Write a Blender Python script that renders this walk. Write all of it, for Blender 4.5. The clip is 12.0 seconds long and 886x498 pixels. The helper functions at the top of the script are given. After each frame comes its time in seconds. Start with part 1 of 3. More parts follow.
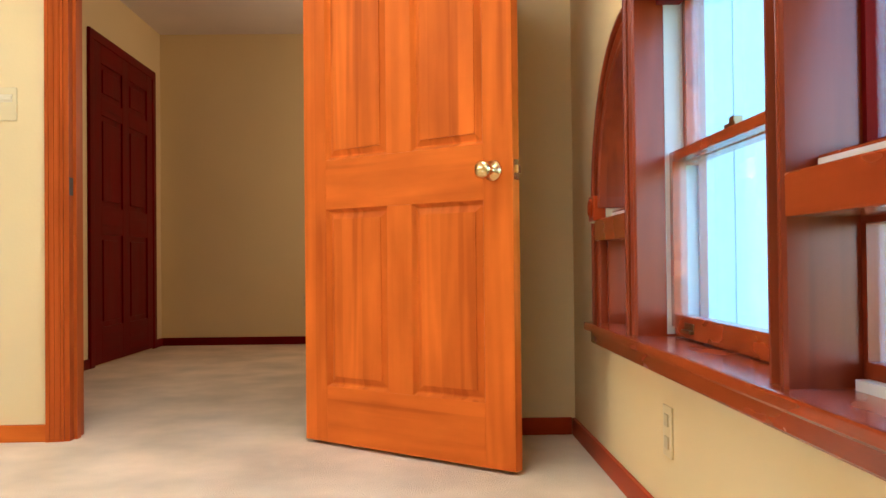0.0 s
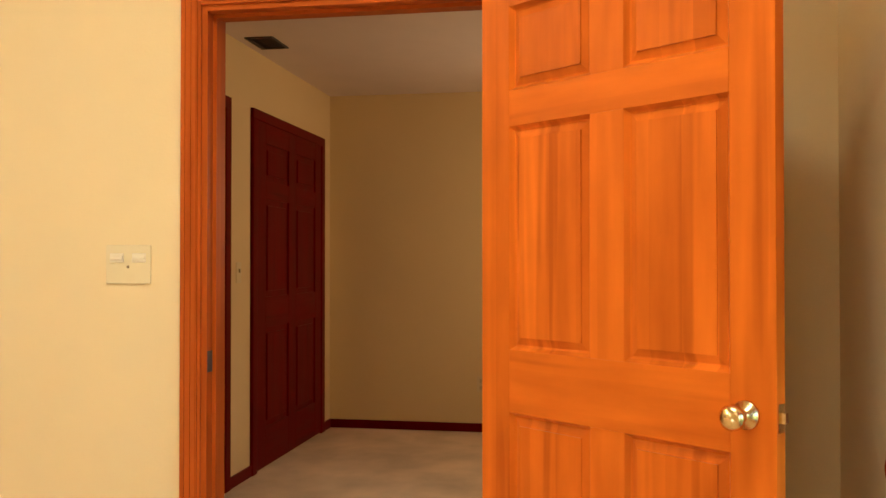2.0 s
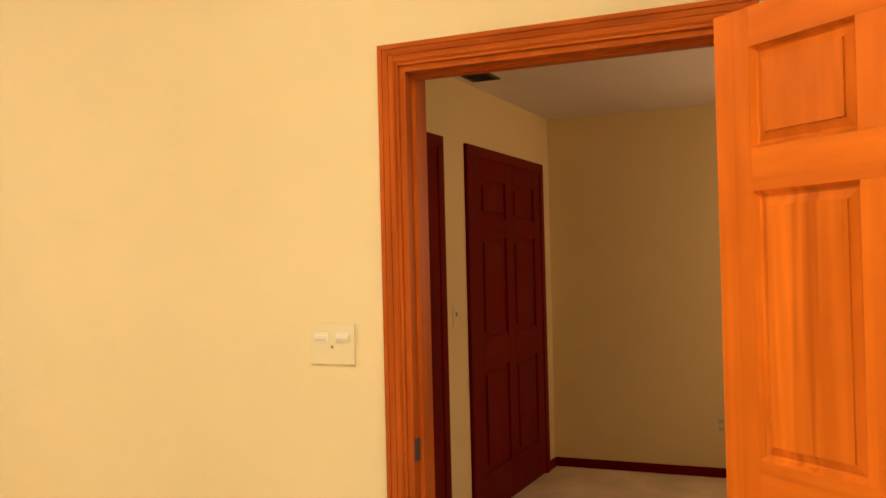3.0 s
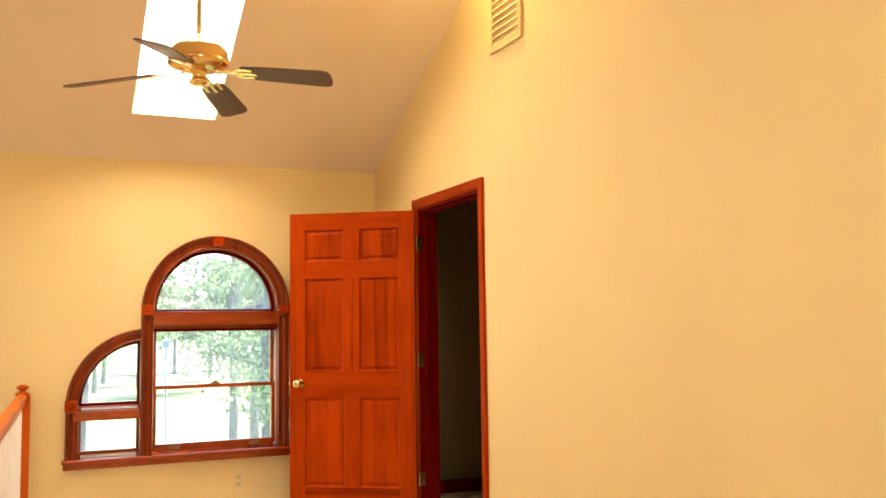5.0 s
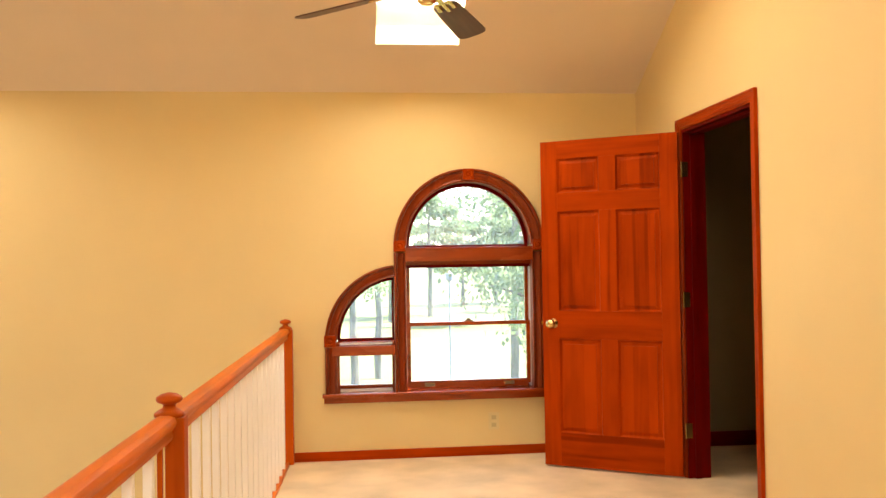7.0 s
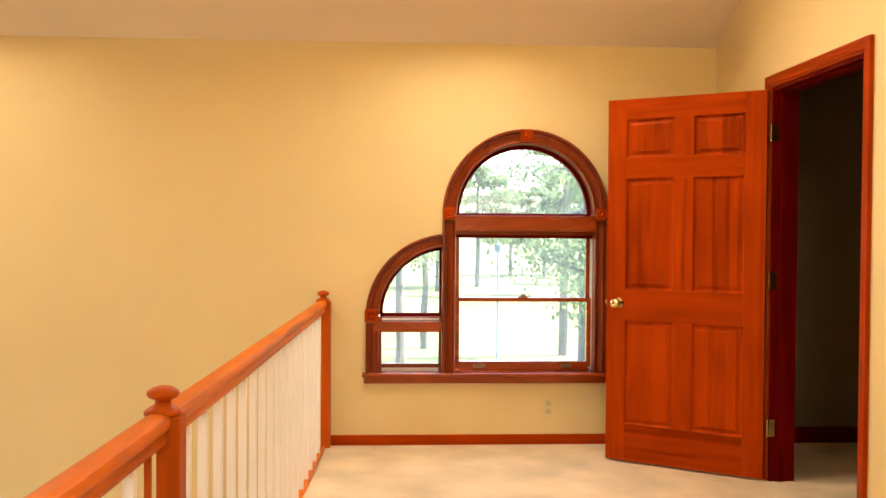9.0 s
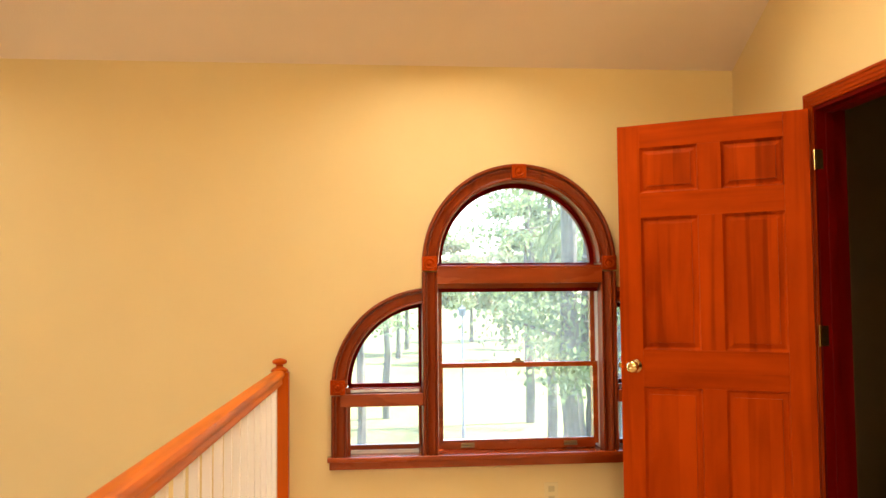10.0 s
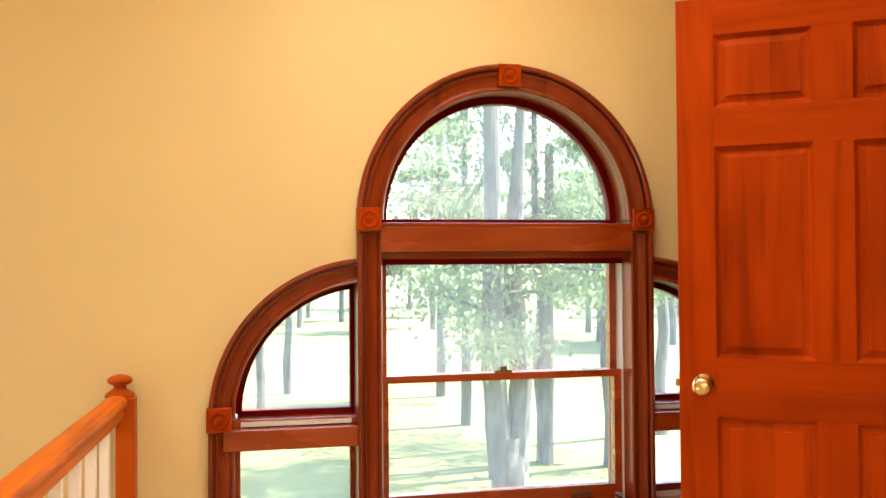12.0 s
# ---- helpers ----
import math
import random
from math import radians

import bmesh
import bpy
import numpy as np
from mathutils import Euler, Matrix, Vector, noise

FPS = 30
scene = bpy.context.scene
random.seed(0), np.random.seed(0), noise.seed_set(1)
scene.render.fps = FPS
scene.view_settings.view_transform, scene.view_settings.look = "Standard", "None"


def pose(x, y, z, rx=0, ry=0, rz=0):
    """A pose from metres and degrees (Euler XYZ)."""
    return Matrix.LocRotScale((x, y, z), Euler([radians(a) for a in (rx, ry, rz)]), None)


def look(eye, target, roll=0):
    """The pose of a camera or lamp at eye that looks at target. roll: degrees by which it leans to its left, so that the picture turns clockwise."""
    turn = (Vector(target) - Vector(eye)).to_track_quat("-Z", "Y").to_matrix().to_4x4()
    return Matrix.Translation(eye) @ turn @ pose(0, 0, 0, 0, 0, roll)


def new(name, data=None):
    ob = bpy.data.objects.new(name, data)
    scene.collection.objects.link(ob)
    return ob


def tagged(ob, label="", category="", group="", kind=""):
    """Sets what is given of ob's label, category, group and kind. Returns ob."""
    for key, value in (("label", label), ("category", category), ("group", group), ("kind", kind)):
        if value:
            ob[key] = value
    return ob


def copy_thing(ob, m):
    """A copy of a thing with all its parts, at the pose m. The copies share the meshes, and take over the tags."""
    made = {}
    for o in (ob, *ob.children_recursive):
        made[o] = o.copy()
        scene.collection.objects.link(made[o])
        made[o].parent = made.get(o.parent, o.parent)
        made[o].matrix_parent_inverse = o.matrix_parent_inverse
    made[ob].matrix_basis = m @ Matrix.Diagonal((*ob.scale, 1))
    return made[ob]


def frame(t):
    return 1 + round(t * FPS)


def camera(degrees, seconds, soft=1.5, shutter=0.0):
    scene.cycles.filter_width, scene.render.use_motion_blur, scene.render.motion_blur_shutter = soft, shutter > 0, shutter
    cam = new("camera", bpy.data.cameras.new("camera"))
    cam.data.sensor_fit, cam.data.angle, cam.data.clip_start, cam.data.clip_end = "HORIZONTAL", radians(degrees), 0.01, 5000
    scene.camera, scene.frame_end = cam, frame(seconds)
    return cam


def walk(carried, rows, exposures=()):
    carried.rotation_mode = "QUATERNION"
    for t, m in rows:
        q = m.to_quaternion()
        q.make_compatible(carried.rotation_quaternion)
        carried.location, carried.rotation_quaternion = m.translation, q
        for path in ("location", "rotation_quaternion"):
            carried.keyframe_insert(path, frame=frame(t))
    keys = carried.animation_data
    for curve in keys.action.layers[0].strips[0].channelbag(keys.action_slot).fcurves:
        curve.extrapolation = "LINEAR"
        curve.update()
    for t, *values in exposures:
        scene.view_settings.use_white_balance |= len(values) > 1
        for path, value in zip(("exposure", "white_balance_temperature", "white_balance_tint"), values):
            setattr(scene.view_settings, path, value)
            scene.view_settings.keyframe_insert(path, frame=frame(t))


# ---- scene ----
cam = camera(52.5, 12.0, soft=1.5)
PATH = [
    (0, (-3.265, -6.485, 0.628), (-1.265, -6.528, 0.658), -0.6),
    (0.5, (-3.108, -6.442, 0.788), (-1.108, -6.438, 0.798), -1.7),
    (1, (-2.928, -6.436, 0.938), (-0.93, -6.353, 0.939), -1.8),
    (1.5, (-2.752, -6.408, 1.074), (-0.761, -6.211, 1.09), -0.5),
    (2, (-2.583, -6.388, 1.228), (-0.613, -6.046, 1.253), -0.0),
    (2.5, (-2.411, -6.363, 1.353), (-0.481, -5.84, 1.397), -0.8),
    (3, (-2.285, -6.338, 1.449), (-0.461, -5.519, 1.478), -1.4),
    (3.2, (-2.239, -6.315, 1.462), (-0.474, -5.373, 1.472), -0.8),
    (4.8, (-2.409, -6.418, 1.272), (-1.448, -4.673, 1.45), -1.6),
    (5, (-2.298, -6.368, 1.276), (-1.482, -4.549, 1.445), -0.8),
    (5.5, (-2.002, -6.068, 1.289), (-1.507, -4.134, 1.405), -0.6),
    (6, (-2.01, -5.968, 1.291), (-1.67, -3.998, 1.357), -1.1),
    (6.5, (-2.005, -5.956, 1.293), (-1.746, -3.973, 1.337), -1.0),
    (7, (-1.987, -5.972, 1.295), (-1.773, -3.984, 1.324), -0.9),
    (8.8, (-1.959, -5.57, 1.286), (-1.852, -3.573, 1.236), 0.5),
    (9, (-1.965, -5.434, 1.293), (-1.857, -3.437, 1.255), 0.4),
    (9.5, (-1.998, -5.029, 1.281), (-1.865, -3.034, 1.314), -0.5),
    (10, (-2.026, -4.578, 1.226), (-1.826, -2.591, 1.336), -0.5),
    (10.5, (-2.055, -4.146, 1.213), (-1.769, -2.17, 1.318), -0.3),
    (11, (-2.051, -3.685, 1.198), (-1.707, -1.716, 1.272), -0.2),
    (11.5, (-2.016, -3.244, 1.219), (-1.646, -1.279, 1.265), -0.1),
    (12, (-2.002, -2.869, 1.259), (-1.586, -0.913, 1.293), -0.4),
]
EXPOSURES = [(0, 3.52, 4800, 5), (0.7, 3.42, 5100, 7), (1.5, 3.34, 5450, 9), (2.2, 3.32, 5850, 10), (3.2, 3.34, 6150, 7), (4.8, 3.26, 6600, 11), (6.5, 3.14, 6950, 15), (10.5, 3.14, 6900, 14), (12, 3.08, 6700, 14)]
walk(cam, [(t, look(eye, target, roll)) for t, eye, target, roll in PATH], EXPOSURES)

# ---- world, sun, large lights ----
SUN_EL, SUN_AZ = radians(50), radians(80)
world = bpy.data.worlds.new("world")
scene.world = world
world.use_nodes = True
wn = world.node_tree
sky = wn.nodes.new("ShaderNodeTexSky")
sky.sky_type, sky.sun_disc = "NISHITA", False
sky.sun_elevation, sky.sun_rotation = SUN_EL, SUN_AZ
wn.nodes["Background"].inputs["Strength"].default_value = 0.15
wn.links.new(sky.outputs[0], wn.nodes["Background"].inputs[0])


def area(name, m, w, h, watts, color):
    d = bpy.data.lights.new(name, "AREA")
    d.shape, d.size, d.size_y, d.energy, d.color = "RECTANGLE", w, h, watts, color
    ob = new(name, d)
    ob.matrix_world = m
    return ob


sun = new("sun", bpy.data.lights.new("sun", "SUN"))
sun.data.energy, sun.data.angle, sun.data.color = 4.0, radians(0.6), (1, 0.93, 0.82)
sun.matrix_world = look((10 * math.sin(SUN_AZ), 10 * math.cos(SUN_AZ), 10 * math.tan(SUN_EL)), (0, 0, 0))

# ---- plan ----
ROOM_S, ROOM_W = -7.03, -6.6       # the north wall is y = 0, the east wall x = 0
RIDGE_Y, EAVE, RIDGE = -3.515, 2.43, 4.27
LOW = -2.7
RAIL_X = -2.39
D2 = (-1.765, -0.84)                # doorway by the north window
D1 = (-6.10, -5.19)                 # doorway by the south window
DOOR_H1, DOOR_H = 2.01, 2.055
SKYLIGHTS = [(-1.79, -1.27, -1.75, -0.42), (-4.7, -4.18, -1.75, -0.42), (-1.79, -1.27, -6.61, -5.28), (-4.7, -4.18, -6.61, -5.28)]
WCX, WCX_S = -1.17, -1.49
DAY = (1.0, 0.93, 0.80)
PITCH = (RIDGE - EAVE) / -RIDGE_Y
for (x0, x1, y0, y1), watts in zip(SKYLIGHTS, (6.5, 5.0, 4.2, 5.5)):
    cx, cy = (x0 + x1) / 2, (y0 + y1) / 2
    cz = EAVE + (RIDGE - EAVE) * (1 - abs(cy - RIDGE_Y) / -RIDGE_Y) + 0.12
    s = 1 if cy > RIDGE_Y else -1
    area("skylight_lamp", look((cx, cy, cz), (cx, cy - s * PITCH, cz - 1)), x1 - x0 - 0.01, (y1 - y0) * 1.1, watts, DAY)
area("lower_window_daylight", look((ROOM_W + 0.03, -2.2, -1.2), (0, -2.2, -0.6)), 1.8, 1.4, 9, (0.8, 0.9, 1.0))
area("hall_fill", look((2.6, ROOM_S + 0.03, 1.4), (2.4, -4, 0.8)), 1.0, 1.2, 2.7, (1.0, 0.66, 0.38))
lamp = new("wall_bulb", bpy.data.lights.new("wall_bulb", "POINT"))
lamp.data.energy, lamp.data.color, lamp.data.shadow_soft_size = 3.2, (1, 0.74, 0.34), 0.06
lamp.location = (-0.17, -2.20, 3.46)

# ---- materials ----


def material(name, color, rough=0.6, metal=0.0, vary=0.12, scale=3.0, bump=0.1, bump_scale=60.0, coat=0.0, grain=None):
    m = bpy.data.materials.new(name)
    m.use_nodes = True
    nt = m.node_tree
    b = nt.nodes["Principled BSDF"]
    b.inputs["Roughness"].default_value, b.inputs["Metallic"].default_value = rough, metal
    b.inputs["Coat Weight"].default_value = coat
    b.inputs["Coat Roughness"].default_value = 0.25
    co = nt.nodes.new("ShaderNodeTexCoord")
    mp = nt.nodes.new("ShaderNodeMapping")
    nt.links.new(co.outputs["Object"], mp.inputs[0])
    if grain:
        mp.inputs["Scale"].default_value = grain
    n1 = nt.nodes.new("ShaderNodeTexNoise")
    n1.inputs["Scale"].default_value, n1.inputs["Detail"].default_value = scale, 5
    nt.links.new(mp.outputs[0], n1.inputs["Vector"])
    ramp = nt.nodes.new("ShaderNodeValToRGB")
    ramp.color_ramp.elements[0].position, ramp.color_ramp.elements[1].position = 0.3, 0.7
    ramp.color_ramp.elements[0].color = (*[c * (1 - vary) for c in color], 1)
    ramp.color_ramp.elements[1].color = (*[min(1, c * (1 + vary)) for c in color], 1)
    nt.links.new(n1.outputs["Fac"], ramp.inputs[0])
    nt.links.new(ramp.outputs[0], b.inputs["Base Color"])
    if bump:
        n2 = nt.nodes.new("ShaderNodeTexNoise")
        n2.inputs["Scale"].default_value, n2.inputs["Detail"].default_value = bump_scale, 4
        nt.links.new(mp.outputs[0], n2.inputs["Vector"])
        bp = nt.nodes.new("ShaderNodeBump")
        bp.inputs["Strength"].default_value, bp.inputs["Distance"].default_value = bump, 0.004
        nt.links.new(n2.outputs["Fac"], bp.inputs["Height"])
        nt.links.new(bp.outputs[0], b.inputs["Normal"])
    return m


WALL = material("cream wall paint", (0.70, 0.53, 0.242), 0.75, vary=0.03, scale=1.2, bump=0.12, bump_scale=90)
WALL_SHADED = material("wall paint darkened for an unlit room", (0.19, 0.13, 0.045), 0.8, vary=0.05, scale=1.2, bump=0.12, bump_scale=90)
CEIL = material("ceiling paint", (0.77, 0.62, 0.42), 0.85, vary=0.03, scale=1.5, bump=0.3, bump_scale=120)
CEIL_HALL = material("white ceiling paint", (0.72, 0.62, 0.5), 0.85, vary=0.03, bump=0.3, bump_scale=120)
CARPET = material("beige carpet", (0.66, 0.50, 0.30), 0.95, vary=0.2, scale=2.6, bump=0.9, bump_scale=220)


def wood(name, color, along="z", vary=0.38, rough=0.42, coat=0.0, spec=0.16, strips=0.16):
    """Stained wood: glued strips of slightly different tone, wavy growth rings and fine pores, running along one axis."""
    m = bpy.data.materials.new(name)
    m.use_nodes = True
    nt = m.node_tree
    N, L = nt.nodes.new, nt.links.new
    b = nt.nodes["Principled BSDF"]
    b.inputs["Coat Weight"].default_value, b.inputs["Coat Roughness"].default_value = coat, 0.22
    b.inputs["Specular IOR Level"].default_value = spec
    b.inputs["Specular Tint"].default_value = (1.0, 0.42, 0.16, 1)
    co, info = N("ShaderNodeTexCoord"), N("ShaderNodeObjectInfo")
    shift = N("ShaderNodeVectorMath")
    shift.operation = "MULTIPLY_ADD"
    shift.inputs[0].default_value = (7.3, 5.1, 3.7)
    comb = N("ShaderNodeCombineXYZ")
    for k in range(3):
        L(info.outputs["Random"], comb.inputs[k])
    L(comb.outputs[0], shift.inputs[1]), L(co.outputs["Object"], shift.inputs[2])
    sc = {"z": (1, 1, 0.09), "x": (0.09, 1, 1), "y": (1, 0.09, 1)}[along]
    mp = N("ShaderNodeMapping")
    mp.inputs["Scale"].default_value = sc
    L(shift.outputs[0], mp.inputs[0])

    def math_node(op, a, v=None, w=None):
        n = N("ShaderNodeMath")
        n.operation = op
        L(a, n.inputs[0])
        if v is not None:
            if isinstance(v, (int, float)):
                n.inputs[1].default_value = v
            else:
                L(v, n.inputs[1])
        if w is not None:
            n.inputs[2].default_value = w
        return n.outputs[0]
    sep = N("ShaderNodeSeparateXYZ")
    L(shift.outputs[0], sep.inputs[0])
    cross = sep.outputs["X"] if along in ("z", "y") else sep.outputs["Z"]
    strip = math_node("FLOOR", math_node("MULTIPLY", cross, 11.0))
    wn_ = N("ShaderNodeTexWhiteNoise")
    wn_.noise_dimensions = "1D"
    L(strip, wn_.inputs["W"])
    field = N("ShaderNodeTexNoise")
    field.inputs["Scale"].default_value, field.inputs["Detail"].default_value, field.inputs["Distortion"].default_value = 5.0, 1.5, 0.3
    L(mp.outputs[0], field.inputs["Vector"])
    rings = math_node("MULTIPLY_ADD", math_node("SINE", math_node("MULTIPLY", field.outputs["Fac"], 60.0)), 0.5)
    rings.node.inputs[2].default_value = 0.5
    thin = N("ShaderNodeMapping")
    thin.inputs["Scale"].default_value = [0.45 * v if v < 0.5 else v for v in sc]
    L(shift.outputs[0], thin.inputs[0])
    streaks = N("ShaderNodeTexNoise")
    streaks.inputs["Scale"].default_value, streaks.inputs["Detail"].default_value = 17, 2
    L(thin.outputs[0], streaks.inputs["Vector"])
    streak = N("ShaderNodeMapRange")
    for key, value in (("From Min", 0.60), ("From Max", 0.72), ("To Min", 0.0), ("To Max", -0.30)):
        streak.inputs[key].default_value = value
    L(streaks.outputs["Fac"], streak.inputs["Value"])
    n1 = N("ShaderNodeTexNoise")
    n1.inputs["Scale"].default_value, n1.inputs["Detail"].default_value = 60, 4
    L(mp.outputs[0], n1.inputs["Vector"])
    n2 = N("ShaderNodeTexNoise")
    n2.inputs["Scale"].default_value, n2.inputs["Detail"].default_value = 8, 3
    blotch = N("ShaderNodeMapping")
    blotch.inputs["Scale"].default_value = [max(v, 0.35) for v in sc]
    L(shift.outputs[0], blotch.inputs[0]), L(blotch.outputs[0], n2.inputs["Vector"])
    a = math_node("MULTIPLY_ADD", wn_.outputs["Value"], strips, 0.38 - strips / 2)
    c = math_node("MULTIPLY_ADD", rings, 0.10, 0.0)
    d = math_node("MULTIPLY_ADD", n1.outputs["Fac"], 0.16, 0.0)
    e = math_node("MULTIPLY_ADD", n2.outputs["Fac"], 0.6, -0.27)
    tot = math_node("ADD", math_node("ADD", math_node("ADD", a, c), math_node("ADD", d, e)), streak.outputs[0])
    ramp = N("ShaderNodeValToRGB")
    el = ramp.color_ramp.elements
    el[0].position, el[1].position = 0.22, 0.78
    dark = [color[0] * (1 - vary), color[1] * (1 - 1.25 * vary), color[2] * (1 - 1.3 * vary)]
    light = [color[0] * (1 + 0.7 * vary), color[1] * (1 + 0.9 * vary), color[2] * (1 + vary)]
    el[0].color, el[1].color = (*dark, 1), (*light, 1)
    L(tot, ramp.inputs[0]), L(ramp.outputs[0], b.inputs["Base Color"])
    rr = math_node("MULTIPLY_ADD", n2.outputs["Fac"], 0.2, rough - 0.1)
    L(rr, b.inputs["Roughness"])
    bp = N("ShaderNodeBump")
    bp.inputs["Strength"].default_value, bp.inputs["Distance"].default_value = 0.12, 0.002
    L(n1.outputs["Fac"], bp.inputs["Height"]), L(bp.outputs[0], b.inputs["Normal"])
    return m


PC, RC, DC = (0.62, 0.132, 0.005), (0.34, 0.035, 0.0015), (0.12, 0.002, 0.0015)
PINE, PINE_H, PINE_X = wood("orange stained pine", PC, vary=0.3), wood("orange stained pine along y", (0.55, 0.12, 0.006), "y"), wood("orange stained pine along x", PC, "x", vary=0.3)
FRAME = wood("orange-brown stained frame", (0.42, 0.07, 0.006), vary=0.28)
CASING = wood("red-orange stained casing", (0.39, 0.074, 0.006), vary=0.30)
CASING_Y = wood("red-orange stained casing along y", (0.39, 0.074, 0.006), "y", vary=0.30)
SILL = wood("glossy red-brown window wood", (0.27, 0.037, 0.004), "x", rough=0.26, coat=0.7, spec=0.5)
WIN = wood("satin red-brown window wood", (0.195, 0.023, 0.003), "z", rough=0.34, coat=0.5, spec=0.4)
PINE_P = wood("orange stained pine boards glued side by side", PC, vary=0.3, strips=0.30)
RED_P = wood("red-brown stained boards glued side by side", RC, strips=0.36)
RED, RED_X, RED_Y = wood("red-brown stained wood", RC), wood("red-brown wood, stain and shade, along x", RC, "x"), wood("red-brown wood, stain and shade, along y", RC, "y")
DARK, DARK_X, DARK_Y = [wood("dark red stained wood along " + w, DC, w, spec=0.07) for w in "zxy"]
WHITE = material("white satin paint", (0.86, 0.81, 0.72), 0.5, vary=0.04, bump=0.03)
ANTIQUE = material("antique brass", (0.25, 0.18, 0.09), 0.35, metal=1.0, vary=0.1, bump=0)
BRASS = material("polished brass", (0.74, 0.54, 0.22), 0.2, metal=1.0, vary=0.08, bump=0)
IVORY = material("ivory plastic", (0.66, 0.53, 0.26), 0.4, vary=0.02, bump=0)

# ---- mesh helpers ----


def obj(name, bm, mat, parent=None, label="", m=None):
    me = bpy.data.meshes.new(name)
    bmesh.ops.recalc_face_normals(bm, faces=bm.faces)
    bm.to_mesh(me)
    bm.free()
    me.materials.append(mat)
    ob = new(name, me)
    if parent:
        ob.parent = parent
    if m is not None:
        ob.matrix_basis = m
    if label:
        tagged(ob, label)
    return ob


def box(bm, x0, x1, y0, y1, z0, z1, bevel=0.0):
    r = bmesh.ops.create_cube(bm, size=1)
    bmesh.ops.scale(bm, vec=(x1 - x0, y1 - y0, z1 - z0), verts=r["verts"])
    bmesh.ops.translate(bm, vec=((x0 + x1) / 2, (y0 + y1) / 2, (z0 + z1) / 2), verts=r["verts"])
    if bevel:
        edges = list({e for v in r["verts"] for e in v.link_edges})
        bmesh.ops.bevel(bm, geom=edges, offset=bevel, segments=2, affect="EDGES", profile=0.6)
    return bm


def boxes(*bs, bevel=0.0):
    bm = bmesh.new()
    for b in bs:
        box(bm, *b, bevel=bevel)
    return bm


def prism(bm, pts, axis, a, b):
    """Extrudes a 2D polygon along axis ('x' or 'y') from a to b."""
    def put(p, t):
        return (t, p[0], p[1]) if axis == "x" else (p[0], t, p[1])
    va = [bm.verts.new(put(p, a)) for p in pts]
    vb = [bm.verts.new(put(p, b)) for p in pts]
    bm.faces.new(va), bm.faces.new(vb)
    n = len(pts)
    for i in range(n):
        bm.faces.new((va[i], va[(i + 1) % n], vb[(i + 1) % n], vb[i]))
    return bm


def structure(ob, label, category="wall"):
    return tagged(ob, label, category, kind="structure")


def roof_z(y):
    return EAVE + (RIDGE - EAVE) * (1 - abs(y - RIDGE_Y) / -RIDGE_Y)

# ---- large structure ----
T = 0.13


def east_wall():
    bm = bmesh.new()
    top = lambda y: roof_z(y) + 0.05
    cuts = [(ROOM_S, D1[0], LOW), (D1[0], D1[1], DOOR_H1), (D1[1], RIDGE_Y, LOW), (RIDGE_Y, D2[0], LOW), (D2[0], D2[1], DOOR_H), (D2[1], 0, LOW)]
    for y0, y1, z0 in cuts:
        prism(bm, [(y0, z0), (y1, z0), (y1, top(y1)), (y0, top(y0))], "x", 0, T)
    for y0, y1 in (D1, D2):
        box(bm, 0, T, y0, y1, LOW, -0.03)
    return obj("wall_east", bm, WALL)


structure(east_wall(), "cream painted gable wall with two doorways")


ZS, AS = 0.982, 1.035                # height scale of the windows, and rise of the arch


def opening_top(u):
    """Top of the window's opening at u metres from its middle."""
    return ZS * opening_plain(abs(u))


def opening_plain(u):
    if u < 0.43:
        return 1.43 + AS * math.sqrt(max(0, 0.43 ** 2 - u * u))
    if u < 0.485:
        return 1.29
    return 0.80 + math.sqrt(max(0, 0.44 ** 2 - (u - 0.455) ** 2))


def window_wall(name, y0, y1, x0, x1, cx):
    bm = bmesh.new()
    us = sorted({round(s * v, 4) for s in (-1, 1) for v in [0.43 * math.sin(radians(a)) for a in range(0, 91, 6)] + [0.4305, 0.485] + [0.455 + 0.44 * math.sin(radians(a)) for a in range(5, 91, 6)] + [0.895]})
    xs = [cx + u for u in us]
    for i in range(len(us) - 1):
        a, b = us[i], us[i + 1]
        ta, tb = opening_top(a * 0.99999), opening_top(b * 0.99999)
        if abs(a) > 0.43 - 1e-3 and abs(b) > 0.43 - 1e-3 and min(abs(a), abs(b)) < 0.4304:
            ta = tb = 1.27
        if abs(a + b) / 2 > 0.43 and abs(a + b) / 2 < 0.485:
            ta = tb = 1.21
        prism(bm, [(xs[i], ta), (xs[i + 1], tb), (xs[i + 1], EAVE + 0.1), (xs[i], EAVE + 0.1)], "y", y0, y1)
    prism(bm, [(xs[0], LOW), (xs[-1], LOW), (xs[-1], 0.42), (xs[0], 0.42)], "y", y0, y1)
    prism(bm, [(x0, LOW), (xs[0], LOW), (xs[0], EAVE + 0.1), (x0, EAVE + 0.1)], "y", y0, y1)
    prism(bm, [(xs[-1], LOW), (x1, LOW), (x1, EAVE + 0.1), (xs[-1], EAVE + 0.1)], "y", y0, y1)
    return obj(name, bm, WALL)


structure(window_wall("wall_north", 0, 0.15, ROOM_W, T, WCX), "cream painted wall around an arched window")
structure(window_wall("wall_south", ROOM_S - 0.15, ROOM_S, ROOM_W, T, WCX_S), "cream painted wall around an arched window")
structure(obj("wall_west", prism(bmesh.new(), [(ROOM_S, LOW), (0, LOW), (0, EAVE), (RIDGE_Y, RIDGE), (ROOM_S, EAVE)], "x", ROOM_W - T, ROOM_W), WALL), "cream painted gable wall")


